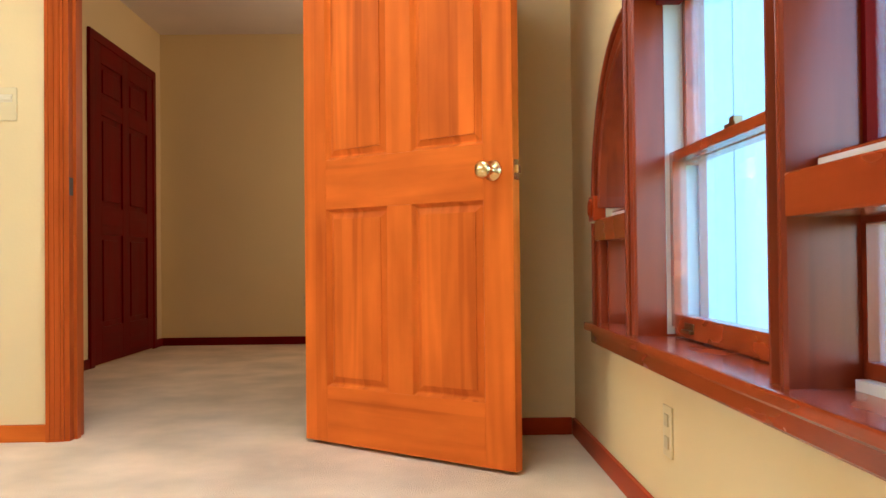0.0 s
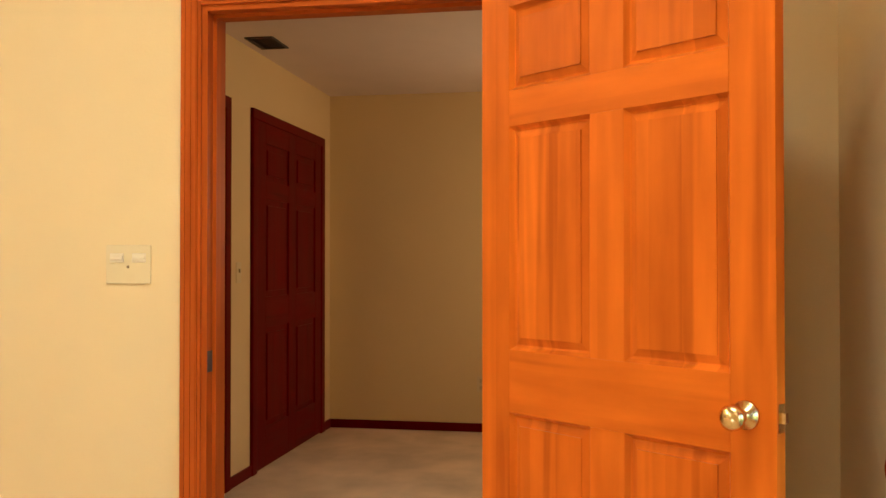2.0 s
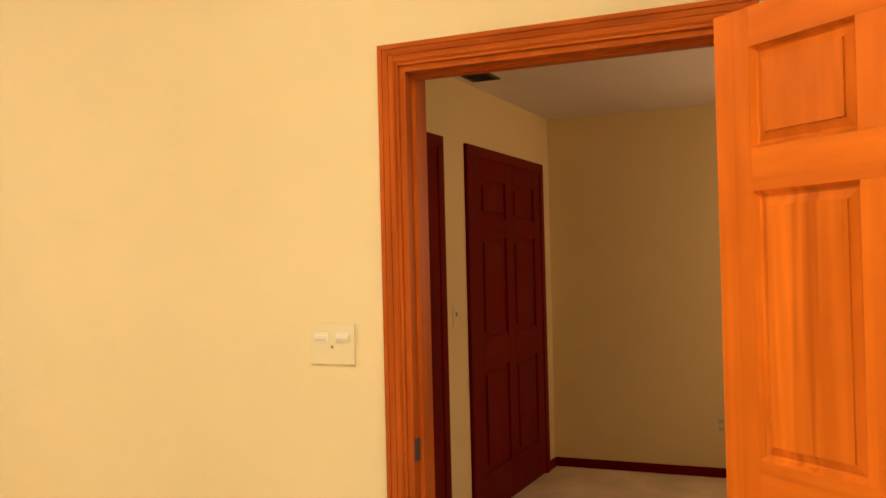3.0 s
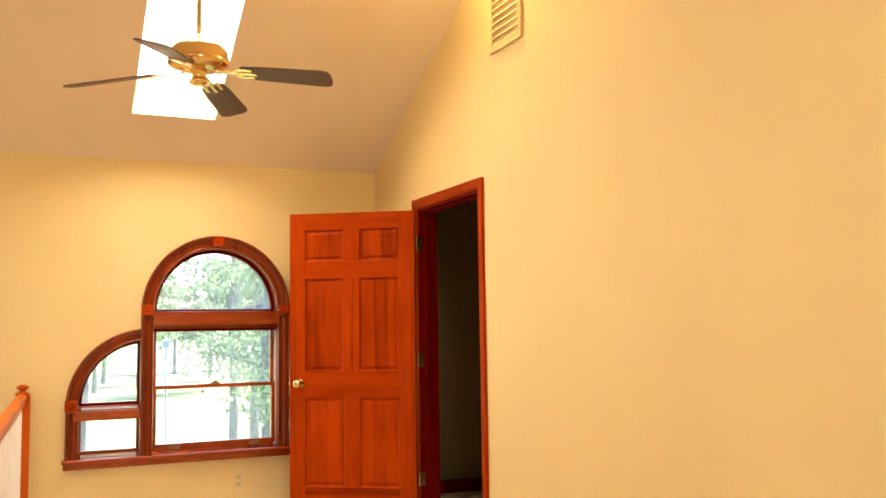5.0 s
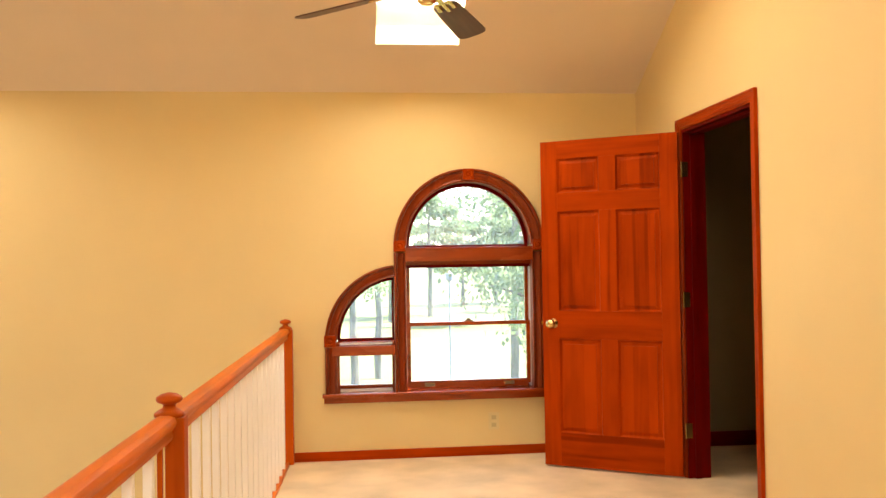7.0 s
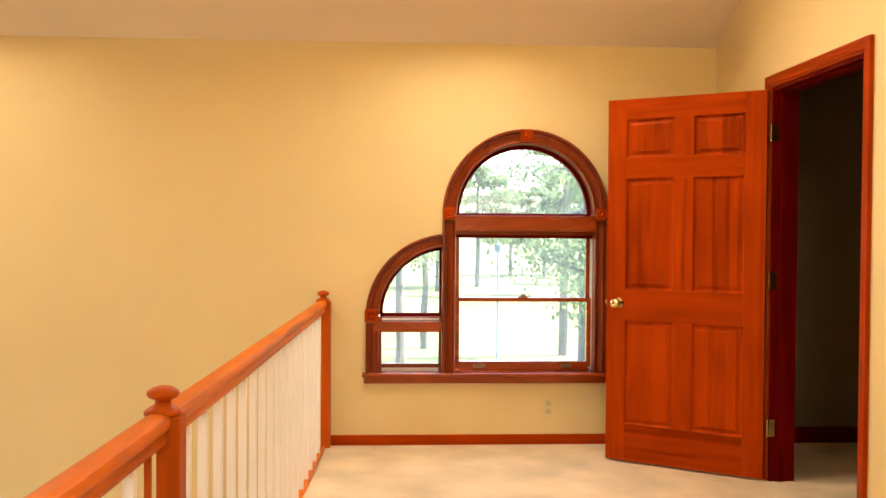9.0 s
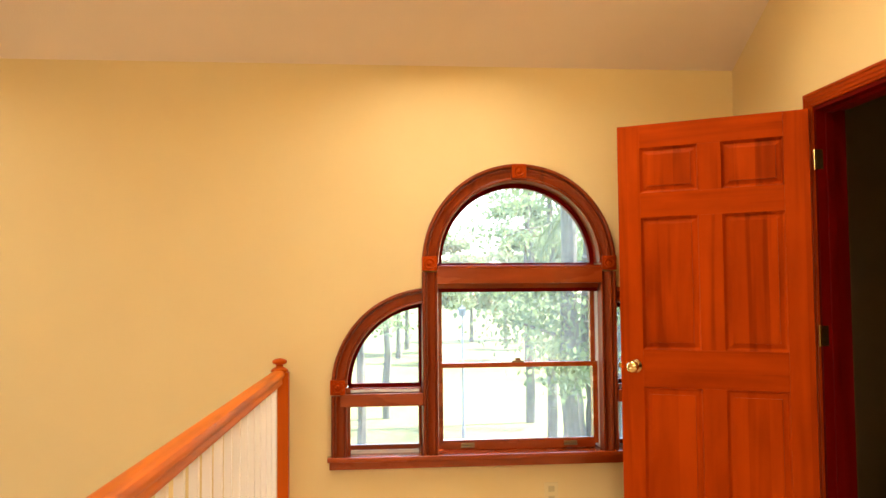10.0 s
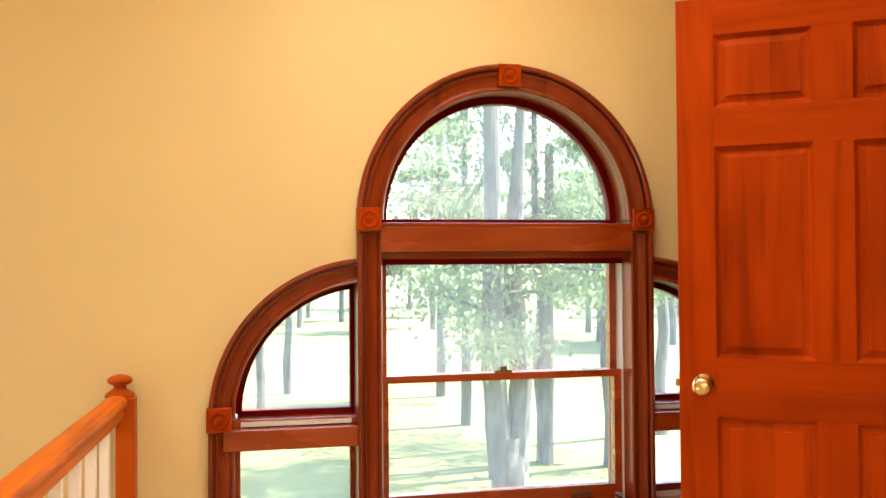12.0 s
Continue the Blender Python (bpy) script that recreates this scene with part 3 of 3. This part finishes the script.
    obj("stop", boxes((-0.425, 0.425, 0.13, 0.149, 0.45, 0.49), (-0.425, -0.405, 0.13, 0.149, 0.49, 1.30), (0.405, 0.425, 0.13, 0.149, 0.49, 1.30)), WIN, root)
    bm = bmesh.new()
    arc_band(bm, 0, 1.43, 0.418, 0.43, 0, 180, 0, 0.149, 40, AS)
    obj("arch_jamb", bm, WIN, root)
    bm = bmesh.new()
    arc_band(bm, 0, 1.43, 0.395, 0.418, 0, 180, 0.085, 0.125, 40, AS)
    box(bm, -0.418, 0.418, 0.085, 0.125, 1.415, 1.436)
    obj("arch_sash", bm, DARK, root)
    for z0, z1, y in ((0.90, 1.30, 0.098), (0.50, 0.895, 0.062)):
        bm = boxes((-0.421, -0.395, y, y + 0.034, z0 - 0.025, z1 + 0.012), (0.395, 0.421, y, y + 0.034, z0 - 0.025, z1 + 0.012), (-0.395, 0.395, y, y + 0.034, z1 - 0.012, z1 + 0.012), (-0.395, 0.395, y, y + 0.034, z0 - (0.045 if y < 0.09 else 0.02), z0 + 0.006))
        obj("sash", bm, SILL, root)
        g = obj("pane", boxes((-0.397, 0.397, y + 0.015, y + 0.019, z0, z1)), GLASS, root)
        g.visible_shadow = False
    bm = bmesh.new()
    n, r = 32, 0.40
    prism(bm, [(r * math.cos(math.pi * k / n), 1.432 + AS * r * math.sin(math.pi * k / n)) for k in range(n + 1)], "y", 0.104, 0.108)
    g = obj("arch_pane", bm, GLASS, root)
    g.visible_shadow = False
    obj("sash_lock", boxes((-0.03, 0.03, 0.066, 0.092, 0.907, 0.917), (-0.012, 0.014, 0.07, 0.09, 0.917, 0.93), bevel=0.002), ANTIQUE, root, "antique brass sash lock")
    for x in (-0.27, 0.27):
        obj("sash_lift", boxes((x - 0.035, x + 0.035, 0.05, 0.062, 0.468, 0.476), (x - 0.035, x + 0.035, 0.058, 0.062, 0.476, 0.492), bevel=0.002), ANTIQUE, root, "antique brass sash lift")
    return root


arched_window("window_1", pose(WCX, 0, 0))
arched_window("window_2", pose(WCX_S, ROOM_S, 0, 0, 0, 180))

# ---- trim ----
bh = 0.062


def skirting(name, run, mat, label="orange stained baseboard with an eased top"):
    structure(obj(name, boxes(*run, bevel=0.003), mat), label, "baseboard")


skirting("baseboard_north", [(rail_x(0) + 0.04, -0.014, -0.014, 0, 0, bh)], RED_X)
skirting("baseboard_south", [(RAIL_X, -0.014, ROOM_S, ROOM_S + 0.014, 0, bh)], RED_X)
skirting("baseboard_east", [(-0.014, 0, D1[1] + 0.062, D2[0] - 0.062, 0, bh), (-0.014, 0, D2[1] + 0.062, 0, 0, bh)], PINE_H)
skirting("baseboard_behind_door", [(-0.014, 0, ROOM_S + 0.014, D1[0] - 0.062, 0, bh)], RED_Y, "baseboard behind the door, colour darkened for the shade")
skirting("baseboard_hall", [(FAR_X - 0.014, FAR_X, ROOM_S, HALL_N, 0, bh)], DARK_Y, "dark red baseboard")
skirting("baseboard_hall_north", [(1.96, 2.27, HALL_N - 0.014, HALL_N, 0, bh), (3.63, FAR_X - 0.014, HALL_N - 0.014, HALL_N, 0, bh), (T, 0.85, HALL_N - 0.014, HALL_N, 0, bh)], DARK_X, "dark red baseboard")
skirting("baseboard_dark_room", [(T, 3.0, -0.014, 0, 0, 0.1)], DARK_X, "dark red baseboard")

# ---- ceiling fan ----
FAN = (-1.60, -1.85, 2.625)
BLADE = material("dark walnut fan blade", (0.10, 0.045, 0.03), 0.45, vary=0.25, scale=4, bump=0.05, grain=(0.7, 9, 9))


def ceiling_fan():
    root = tagged(new("ceiling_fan"), "polished brass ceiling fan with dark walnut blades hanging on a rod", "fan")
    root.matrix_basis = pose(*FAN)
    top = roof_z(FAN[1]) - FAN[2]
    bm = bmesh.new()
    lathe(bm, [(0, 0.0), (0.0, 0.012), (top - 0.06, 0.012)], (0, 0, 0.06), (0, 0, 1), 12)
    smooth(obj("rod", bm, BRASS, root))
    bm = bmesh.new()
    lathe(bm, [(top - 0.13, 0.02), (top - 0.10, 0.05), (top - 0.0, 0.07)], (0, 0, 0), (0, 0, 1), 20)
    smooth(obj("canopy", bm, BRASS, root))
    bm = bmesh.new()
    lathe(bm, [(-0.062, 0.0), (-0.062, 0.06), (-0.056, 0.105), (-0.044, 0.128), (-0.038, 0.150), (-0.012, 0.153), (-0.008, 0.146), (0.030, 0.143), (0.058, 0.122), (0.078, 0.085), (0.088, 0.040), (0.100, 0.022), (0.125, 0.016), (0.125, 0)], (0, 0, 0), (0, 0, 1), 32)
    smooth(obj("motor_housing", bm, BRASS, root))
    bm = bmesh.new()
    lathe(bm, [(-0.135, 0.0), (-0.135, 0.03), (-0.126, 0.044), (-0.112, 0.046), (-0.106, 0.034), (-0.085, 0.032), (-0.078, 0.040), (-0.060, 0.040)], (0, 0, 0), (0, 0, 1), 24)
    smooth(obj("switch_housing", bm, BRASS, root))
    for ang in (-27, 63, 153, 243):
        turn = pose(0, 0, -0.055, 0, 0, ang) @ pose(0, 0, 0, 0, 6, 0)
        bm = bmesh.new()
        outline = [(0.22, 0.050), (0.24, 0.060), (0.35, 0.068), (0.63, 0.078), (0.658, 0.072), (0.674, 0.052), (0.678, 0.030)]
        pts = [(x, y) for x, y in outline] + [(x, -y) for x, y in reversed(outline)]
        lo = [bm.verts.new((x, y, -0.003)) for x, y in pts]
        hi = [bm.verts.new((x, y, 0.003)) for x, y in pts]
        bm.faces.new(lo), bm.faces.new(hi)
        for k in range(len(pts)):
            bm.faces.new((lo[k], lo[(k + 1) % len(pts)], hi[(k + 1) % len(pts)], hi[k]))
        bl = obj("blade", bm, BLADE, root)
        bl.matrix_basis = turn @ pose(0, 0, 0, -13, 0, 0)
        arm = obj("blade_arm", boxes((0.08, 0.20, -0.014, 0.014, -0.010, -0.004), (0.19, 0.21, -0.042, 0.042, -0.010, -0.004), (0.21, 0.28, -0.045, -0.025, -0.010, -0.004), (0.21, 0.28, 0.025, 0.045, -0.010, -0.004), (0.21, 0.30, -0.01, 0.01, -0.010, -0.004), bevel=0.002), BRASS, root)
        arm.matrix_basis = turn @ pose(0, 0, 0, -13, 0, 0)
    return root


ceiling_fan()

# ---- small fittings ----


def switch_plate():
    root = tagged(new("light_switch"), "ivory double switch plate with pale rockers on the cream wall", "switch")
    root.location = (0, -4.95, 1.215)
    obj("plate", boxes((-0.006, 0, -0.075, 0.075, -0.06, 0.06), bevel=0.003), IVORY, root)
    for y in (-0.037, 0.037):
        obj("rocker", boxes((-0.009, -0.006, y - 0.023, y + 0.023, 0.006, 0.034), (-0.013, -0.009, y - 0.021, y + 0.021, 0.014, 0.026), bevel=0.0015), ROCKER, root, "pale ivory rocker")
    obj("screw", boxes((-0.008, -0.006, -0.004, 0.004, -0.012, -0.004), bevel=0.001), ANTIQUE, root, "small antique brass screw")
    return root


def outlet(m, label="ivory duplex outlet on the cream wall"):
    """Faces -y."""
    root = tagged(new("wall_outlet"), label, "outlet")
    root.matrix_basis = m
    obj("plate", boxes((-0.035, 0.035, -0.005, 0, -0.057, 0.057), bevel=0.002), IVORY, root)
    for z in (-0.025, 0.025):
        obj("socket", boxes((-0.016, 0.016, -0.008, -0.005, z - 0.014, z + 0.014), bevel=0.002), IVORY_D, root)
    return root


ROCKER = material("pale ivory plastic", (0.70, 0.60, 0.38), 0.4, vary=0.02, bump=0)
IVORY_D = material("ivory socket plastic", (0.50, 0.40, 0.2), 0.4, vary=0.02, bump=0)
switch_plate()
outlet(pose(-1.02, 0, 0.225)), outlet(pose(-1.26, ROOM_S, 0.245, 0, 0, 180)), outlet(pose(FAR_X, -5.56, 0.34, 0, 0, -90))


def thermostat():
    root = tagged(new("hall_switch"), "ivory single switch plate between two dark doors", "switch")
    root.location = (2.10, HALL_N, 1.16)
    obj("plate", boxes((-0.035, 0.035, -0.005, 0, -0.057, 0.057), bevel=0.002), IVORY, root)
    obj("toggle", boxes((-0.005, 0.005, -0.015, -0.005, 0.0, 0.02), bevel=0.001), IVORY_D, root)


thermostat()


def grille():
    root = tagged(new("air_grille"), "cream painted return air grille high on the gable wall", "grille")
    root.location = (0, -2.14, 2.79)
    w, h = 0.36, 0.60
    obj("frame", boxes((-0.018, 0, -w / 2, -w / 2 + 0.03, 0, h), (-0.018, 0, w / 2 - 0.03, w / 2, 0, h), (-0.018, 0, -w / 2 + 0.03, w / 2 - 0.03, 0, 0.03), (-0.018, 0, -w / 2 + 0.03, w / 2 - 0.03, h - 0.03, h), bevel=0.002), WALL, root)
    for k in range(14):
        z = 0.045 + k * 0.04
        sl = obj("slat", boxes((-0.002, 0.002, -w / 2 + 0.03, w / 2 - 0.03, -0.012, 0.012)), WALL, root)
        sl.matrix_basis = pose(-0.009, 0, z, 0, 35, 0)
    return root


grille()


def ceiling_vent():
    root = tagged(new("ceiling_vent"), "dark louvered air vent in the hall ceiling", "vent")
    root.location = (2.16, -4.57, 2.44)
    obj("frame", boxes((-0.13, 0.13, -0.08, -0.065, -0.008, 0), (-0.13, 0.13, 0.065, 0.08, -0.008, 0), (-0.13, -0.115, -0.065, 0.065, -0.008, 0), (0.115, 0.13, -0.065, 0.065, -0.008, 0), bevel=0.001), VENT, root)
    obj("backing", boxes((-0.115, 0.115, -0.065, 0.065, -0.002, 0)), VENT, root)
    for k in range(6):
        s = obj("slat", boxes((-0.115, 0.115, -0.008, 0.008, -0.0008, 0.0008)), VENT, root)
        s.matrix_basis = pose(0, -0.052 + 0.021 * k, -0.005, 35, 0, 0)


VENT = material("dark bronze vent metal", (0.05, 0.04, 0.035), 0.5, vary=0.1, bump=0)
ceiling_vent()


def hinge(z):
    root = tagged(new("door_hinge"), "brass butt hinge on the red-brown door frame", "hinge", "door hinges")
    root.location = (-0.012, D2[1] - 0.012, z)
    bm = bmesh.new()
    lathe(bm, [(-0.045, 0.0), (-0.045, 0.006), (0.045, 0.006), (0.045, 0.0)], (0, 0, 0), (0, 0, 1), 10)
    obj("knuckle", bm, BRASS, root)
    obj("hinge_leaf", boxes((0.004, 0.036, -0.007, -0.0055, -0.044, 0.044)), BRASS, root)


hinge(0.28), hinge(1.05), hinge(1.82)
structure(obj("strike_plate", boxes((0.002, 0.036, D1[1] - 0.0195, D1[1] - 0.018, 0.885, 0.95)), VENT), "dark strike plate on the wooden door jamb", "strike plate")
g = tagged(new("wall_lamp"), "small brass wall lamp high on the cream gable wall", "lamp")
g.location = (0, -2.20, 3.62)
obj("backplate", boxes((-0.02, 0, -0.05, 0.05, -0.08, 0.08), bevel=0.004), BRASS, g)
bm = bmesh.new()
lathe(bm, [(-0.06, 0.035), (0.0, 0.035), (0.02, 0.0)], (-0.17, 0, 0), (0, 0, 1), 16)
obj("cup", bm, BRASS, g)
obj("arm", boxes((-0.16, -0.02, -0.008, 0.008, -0.01, 0.006), bevel=0.002), BRASS, g)

# ---- outside ----
GRASS = material("sunlit grass", (0.12, 0.15, 0.045), 0.9, vary=0.25, scale=0.25, bump=0.5, bump_scale=8)
BARK = material("grey-brown bark", (0.105, 0.105, 0.098), 0.9, vary=0.35, scale=6, bump=0.5, bump_scale=18, grain=(1, 1, 0.3))
LEAF = material("green leaves", (0.125, 0.165, 0.10), 0.6, vary=0.35, scale=0.9, bump=0)
lt = LEAF.node_tree
tr, mx = lt.nodes.new("ShaderNodeBsdfTranslucent"), lt.nodes.new("ShaderNodeMixShader")
tr.inputs[0].default_value = (0.20, 0.29, 0.15, 1)
mx.inputs[0].default_value = 0.55
lt.links.new(lt.nodes["Principled BSDF"].outputs[0], mx.inputs[1]), lt.links.new(tr.outputs[0], mx.inputs[2])
lt.links.new(mx.outputs[0], lt.nodes["Material Output"].inputs["Surface"])
SIDING = material("pale blue-grey vertical siding", (0.42, 0.50, 0.55), 0.7, vary=0.05, scale=3, bump=0.2, bump_scale=40, grain=(1, 1, 0.1))
CREAM = material("cream exterior trim paint", (0.75, 0.7, 0.5), 0.6, vary=0.03, bump=0)
SLATE = material("blue-grey exterior paint", (0.16, 0.2, 0.27), 0.5, vary=0.05, bump=0)
GROUND_Z = -2.8
BIG, POST, WY = (2.3, 12.0), (1.15, 21.5), -8.27
TREES = [(3.3, 19.3, 1.0), (3.7, 24.3, 1.1), (3.8, 14.8, 0.9), (5.0, 14.1, 0.95), (-1.8, 20.0, 0.9), (-0.9, 26.0, 1.0), (7.5, 17.0, 1.1)]
bm = bmesh.new()
bm.faces.new([bm.verts.new(p) for p in ((-600, -600, GROUND_Z), (600, -600, GROUND_Z), (600, 600, GROUND_Z), (-600, 600, GROUND_Z))])
tagged(obj("ground", bm, GRASS), "sunlit lawn under trees", "ground", kind="structure")


def limb(bm, p0, p1, r0, r1, n=8, steps=6, wob=0.05, rng=None):
    """A tapered, slightly crooked limb."""
    p0, p1 = Vector(p0), Vector(p1)
    axis = (p1 - p0).normalized()
    u = axis.orthogonal().normalized()
    v = axis.cross(u)
    prev, L = None, (p1 - p0).length
    for i in range(steps + 1):
        t = i / steps
        c = p0.lerp(p1, t) + (u * rng.uniform(-1, 1) + v * rng.uniform(-1, 1)) * wob * L * 0.2 * (0 < i < steps)
        r = r0 + (r1 - r0) * t
        ring = [bm.verts.new(c + (u * math.cos(2 * math.pi * k / n) + v * math.sin(2 * math.pi * k / n)) * r * rng.uniform(0.9, 1.1)) for k in range(n)]
        if prev:
            for k in range(n):
                bm.faces.new((prev[k], prev[(k + 1) % n], ring[(k + 1) % n], ring[k]))
        prev = ring


def tree(seed, height, radius, first_leaf, leaves=2600, fork=False, spread=2.6, leaf=0.16):
    """Trunk with limbs, and a crown of small separate leaves in clumps."""
    rng = random.Random(seed)
    root = tagged(new("tree"), "tall tree with grey bark and light green leaves on the lawn", "tree", "trees")
    bm = bmesh.new()
    tips = []
    if fork:
        limb(bm, (0, 0, -0.2), (0, 0, 1.1), radius * 1.2, radius * 0.7, 14, 6, 0.02, rng)
        limb(bm, (-0.12, 0, 0.4), (-0.28, 0.05, 2.3), radius * 0.72, radius * 0.6, 12, 6, 0.03, rng)
        limb(bm, (-0.28, 0.05, 2.25), (-0.2, 0.1, height), radius * 0.6, radius * 0.2, 12, 10, 0.03, rng)
        limb(bm, (0.10, 0, 0.4), (0.27, 0.1, 2.1), radius * 0.68, radius * 0.6, 12, 6, 0.03, rng)
        limb(bm, (0.27, 0.1, 2.05), (0.12, 0.15, 3.6), radius * 0.6, radius * 0.55, 12, 6, 0.03, rng)
        limb(bm, (0.14, 0.15, 3.55), (0.5, 0.5, height * 0.9), radius * 0.5, radius * 0.1, 12, 8, 0.05, rng)
    else:
        limb(bm, (0, 0, -0.2), (rng.uniform(-0.3, 0.3), rng.uniform(-0.3, 0.3), height), radius, radius * 0.2, 12, 10, 0.02, rng)
    for k in range(12):
        z = first_leaf + (height - first_leaf) * (k + rng.random()) / 12
        if fork:
            z = first_leaf + 2.0 * (k + rng.random()) / 9 if k < 9 else height - 2.5 + rng.random()
        a = rng.uniform(0, 2 * math.pi)
        if fork and z > first_leaf + 2.1:
            a = radians(rng.uniform(-80, 80))
        l = (0.5 if fork and math.cos(a) < 0 else 1.0) * spread * (1.1 - 0.6 * (z / height)) * rng.uniform(0.7, 1.2)
        tip = (l * math.cos(a), l * math.sin(a), z + rng.uniform(-0.6, 0.7))
        limb(bm, (0, 0, z), tip, radius * 0.16, 0.015, 6, 4, 0.12, rng)
        tips.append(tip)
    obj("trunk", bm, BARK, root)
    verts, faces = [], []
    clumps = [(Vector((0, 0, t[2])).lerp(Vector(t), f), rng.uniform(0.35, 0.85)) for t in tips for f in (0.25, 0.55, 0.85, 1.1)]
    for i in range(leaves):
        c, s = clumps[i % len(clumps)]
        p = c + Vector((rng.gauss(0, s * 0.5), rng.gauss(0, s * 0.5), rng.gauss(0, s * 0.35)))
        q = Euler((rng.uniform(0, 6.3), rng.uniform(0, 6.3), rng.uniform(0, 6.3))).to_matrix()
        w = leaf * rng.uniform(0.6, 1.3)
        base = len(verts)
        for x, y in ((-0.5, 0), (0, -0.3), (0.5, 0), (0, 0.3)):
            verts.append(p + q @ Vector((x * w, y * w, 0.0)))
        faces.append((base, base + 1, base + 2, base + 3))
    me = bpy.data.meshes.new("crown")
    me.from_pydata([tuple(v) for v in verts], [], faces)
    me.materials.append(LEAF)
    crown = new("crown", me)
    crown.parent = root
    return root


oak = tree(3, 11, 0.33, 2.9, 9500, True, 3.8, 0.12)
oak.location = (BIG[0], BIG[1], GROUND_Z)
slim_tree = tree(5, 12, 0.15, 3.4, 3600, False, 2.4, 0.15)
slim_tree.location = (TREES[0][0], TREES[0][1], GROUND_Z)
for k, (x, y, s) in enumerate(TREES[1:]):
    copy_thing(slim_tree, pose(x, y, GROUND_Z, 0, 0, 57 * k) @ Matrix.Diagonal((s, s, s, 1)))
far_tree = tree(9, 10.5, 0.2, 4.0, 6000, False, 3.4, 0.30)
far_tree.location = (9.0, 52.0, GROUND_Z)
wood_rng = random.Random(11)
for k in range(44):
    a = radians(-38 + 76 * (k + wood_rng.random()) / 44)
    d = wood_rng.uniform(42, 85)
    t = copy_thing(far_tree, pose(-2 + d * math.sin(a), d * math.cos(a), GROUND_Z, 0, 0, wood_rng.uniform(0, 360)))
    s = wood_rng.uniform(0.75, 1.05)
    t.scale = (s * 1.3, s * 1.3, s)


def palm(height):
    """Slender palm: ringed trunk and arching fronds with drooping leaflets."""
    rng = random.Random(8)
    root = tagged(new("palm_tree"), "slender palm with drooping grey-green fronds behind the forked tree", "palm tree")
    bm = bmesh.new()
    limb(bm, (0, 0, -0.2), (0.1, 0, height), 0.13, 0.09, 12, 24, 0.01, rng)
    obj("trunk", bm, BARK, root)
    for k in range(16):
        a, droop = 2 * math.pi * (k + rng.random() * 0.6) / 16, rng.uniform(0.9, 1.7)
        out = Vector((math.cos(a), math.sin(a), 0))
        side = Vector((-out.y, out.x, 0))
        spine = [Vector((0.1, 0, height)) + out * 2.1 * u + Vector((0, 0, 0.7 * u - droop * 1.7 * u * u)) for u in [i / 22 for i in range(23)]]
        verts, faces = [], []
        for i in range(22):
            p, q = spine[i], spine[i + 1]
            b = len(verts)
            verts += [p + side * 0.012, p - side * 0.012, q - side * 0.012, q + side * 0.012]
            faces.append((b, b + 1, b + 2, b + 3))
            if i > 3:
                for sg in (-1, 1):
                    for f in (0.0, 0.5):
                        c = p.lerp(q, f)
                        tip = c + side * sg * rng.uniform(0.25, 0.4) + out * 0.12 + Vector((0, 0, -rng.uniform(0.35, 0.6)))
                        b = len(verts)
                        verts += [c - out * 0.014, c + out * 0.014, tip]
                        faces.append((b, b + 1, b + 2))
        me = bpy.data.meshes.new("frond")
        me.from_pydata([tuple(v) for v in verts], [], faces)
        me.materials.append(LEAF)
        new("frond", me).parent = root
    return root


palm_tree = palm(6.5)
palm_tree.location = (3.85, 14.6, GROUND_Z)

# slender post on the lawn
post = tagged(new("lamp_post"), "slim grey lamp post standing on the lawn", "post")
post.location = (*POST, GROUND_Z)
bm = bmesh.new()
lathe(bm, [(0, 0.06), (0.3, 0.05), (0.31, 0.035), (3.5, 0.03)], (0, 0, 0), (0, 0, 1), 12)
obj("pole", bm, SLATE, post)
bm = bmesh.new()
lathe(bm, [(3.5, 0.03), (3.52, 0.1), (3.72, 0.13), (3.78, 0.05), (3.85, 0.0)], (0, 0, 0), (0, 0, 1), 12)
obj("lantern", bm, SLATE, post)

# wing of the house beyond the south window
wing = tagged(new("house_wing"), "pale blue-grey house wing with vertical siding boards", "house", kind="structure")
wing.location = (0.9, 0, 0)
me = None
for k in range(16):
    y = ROOM_S - 0.16 - 0.25 * (k + 1)
    if me is None:
        p = obj("siding_board", boxes((0, 0.03, 0.004, 0.246, GROUND_Z, 5.0), bevel=0.003), SIDING, wing)
        me = p.data
    else:
        p = new("siding_board", me)
        p.parent = wing
    p.location = (0, y, 0)
obj("wall", boxes((0.008, 0.3, ROOM_S - 4.2, ROOM_S - 0.16, GROUND_Z, 5.0)), SIDING, wing)
obj("window_trim", boxes((-0.02, 0, WY - 1.1, WY, 0.34, 0.43), (-0.02, 0, WY - 1.1, WY, 1.8, 1.9), (-0.02, 0, WY - 0.09, WY, 0.43, 1.8), (-0.02, 0, WY - 1.1, WY - 1.01, 0.43, 1.8)), CREAM, wing)
bm = bmesh.new()
box(bm, -0.08, 0.0, ROOM_S - 0.34, ROOM_S - 0.25, GROUND_Z, 4.9, 0.01)
sp = tagged(obj("downspout", bm, SLATE), "blue-grey strip on the siding in place of a shadow band", "downspout")
sp.location = (0.9, 0, 0)
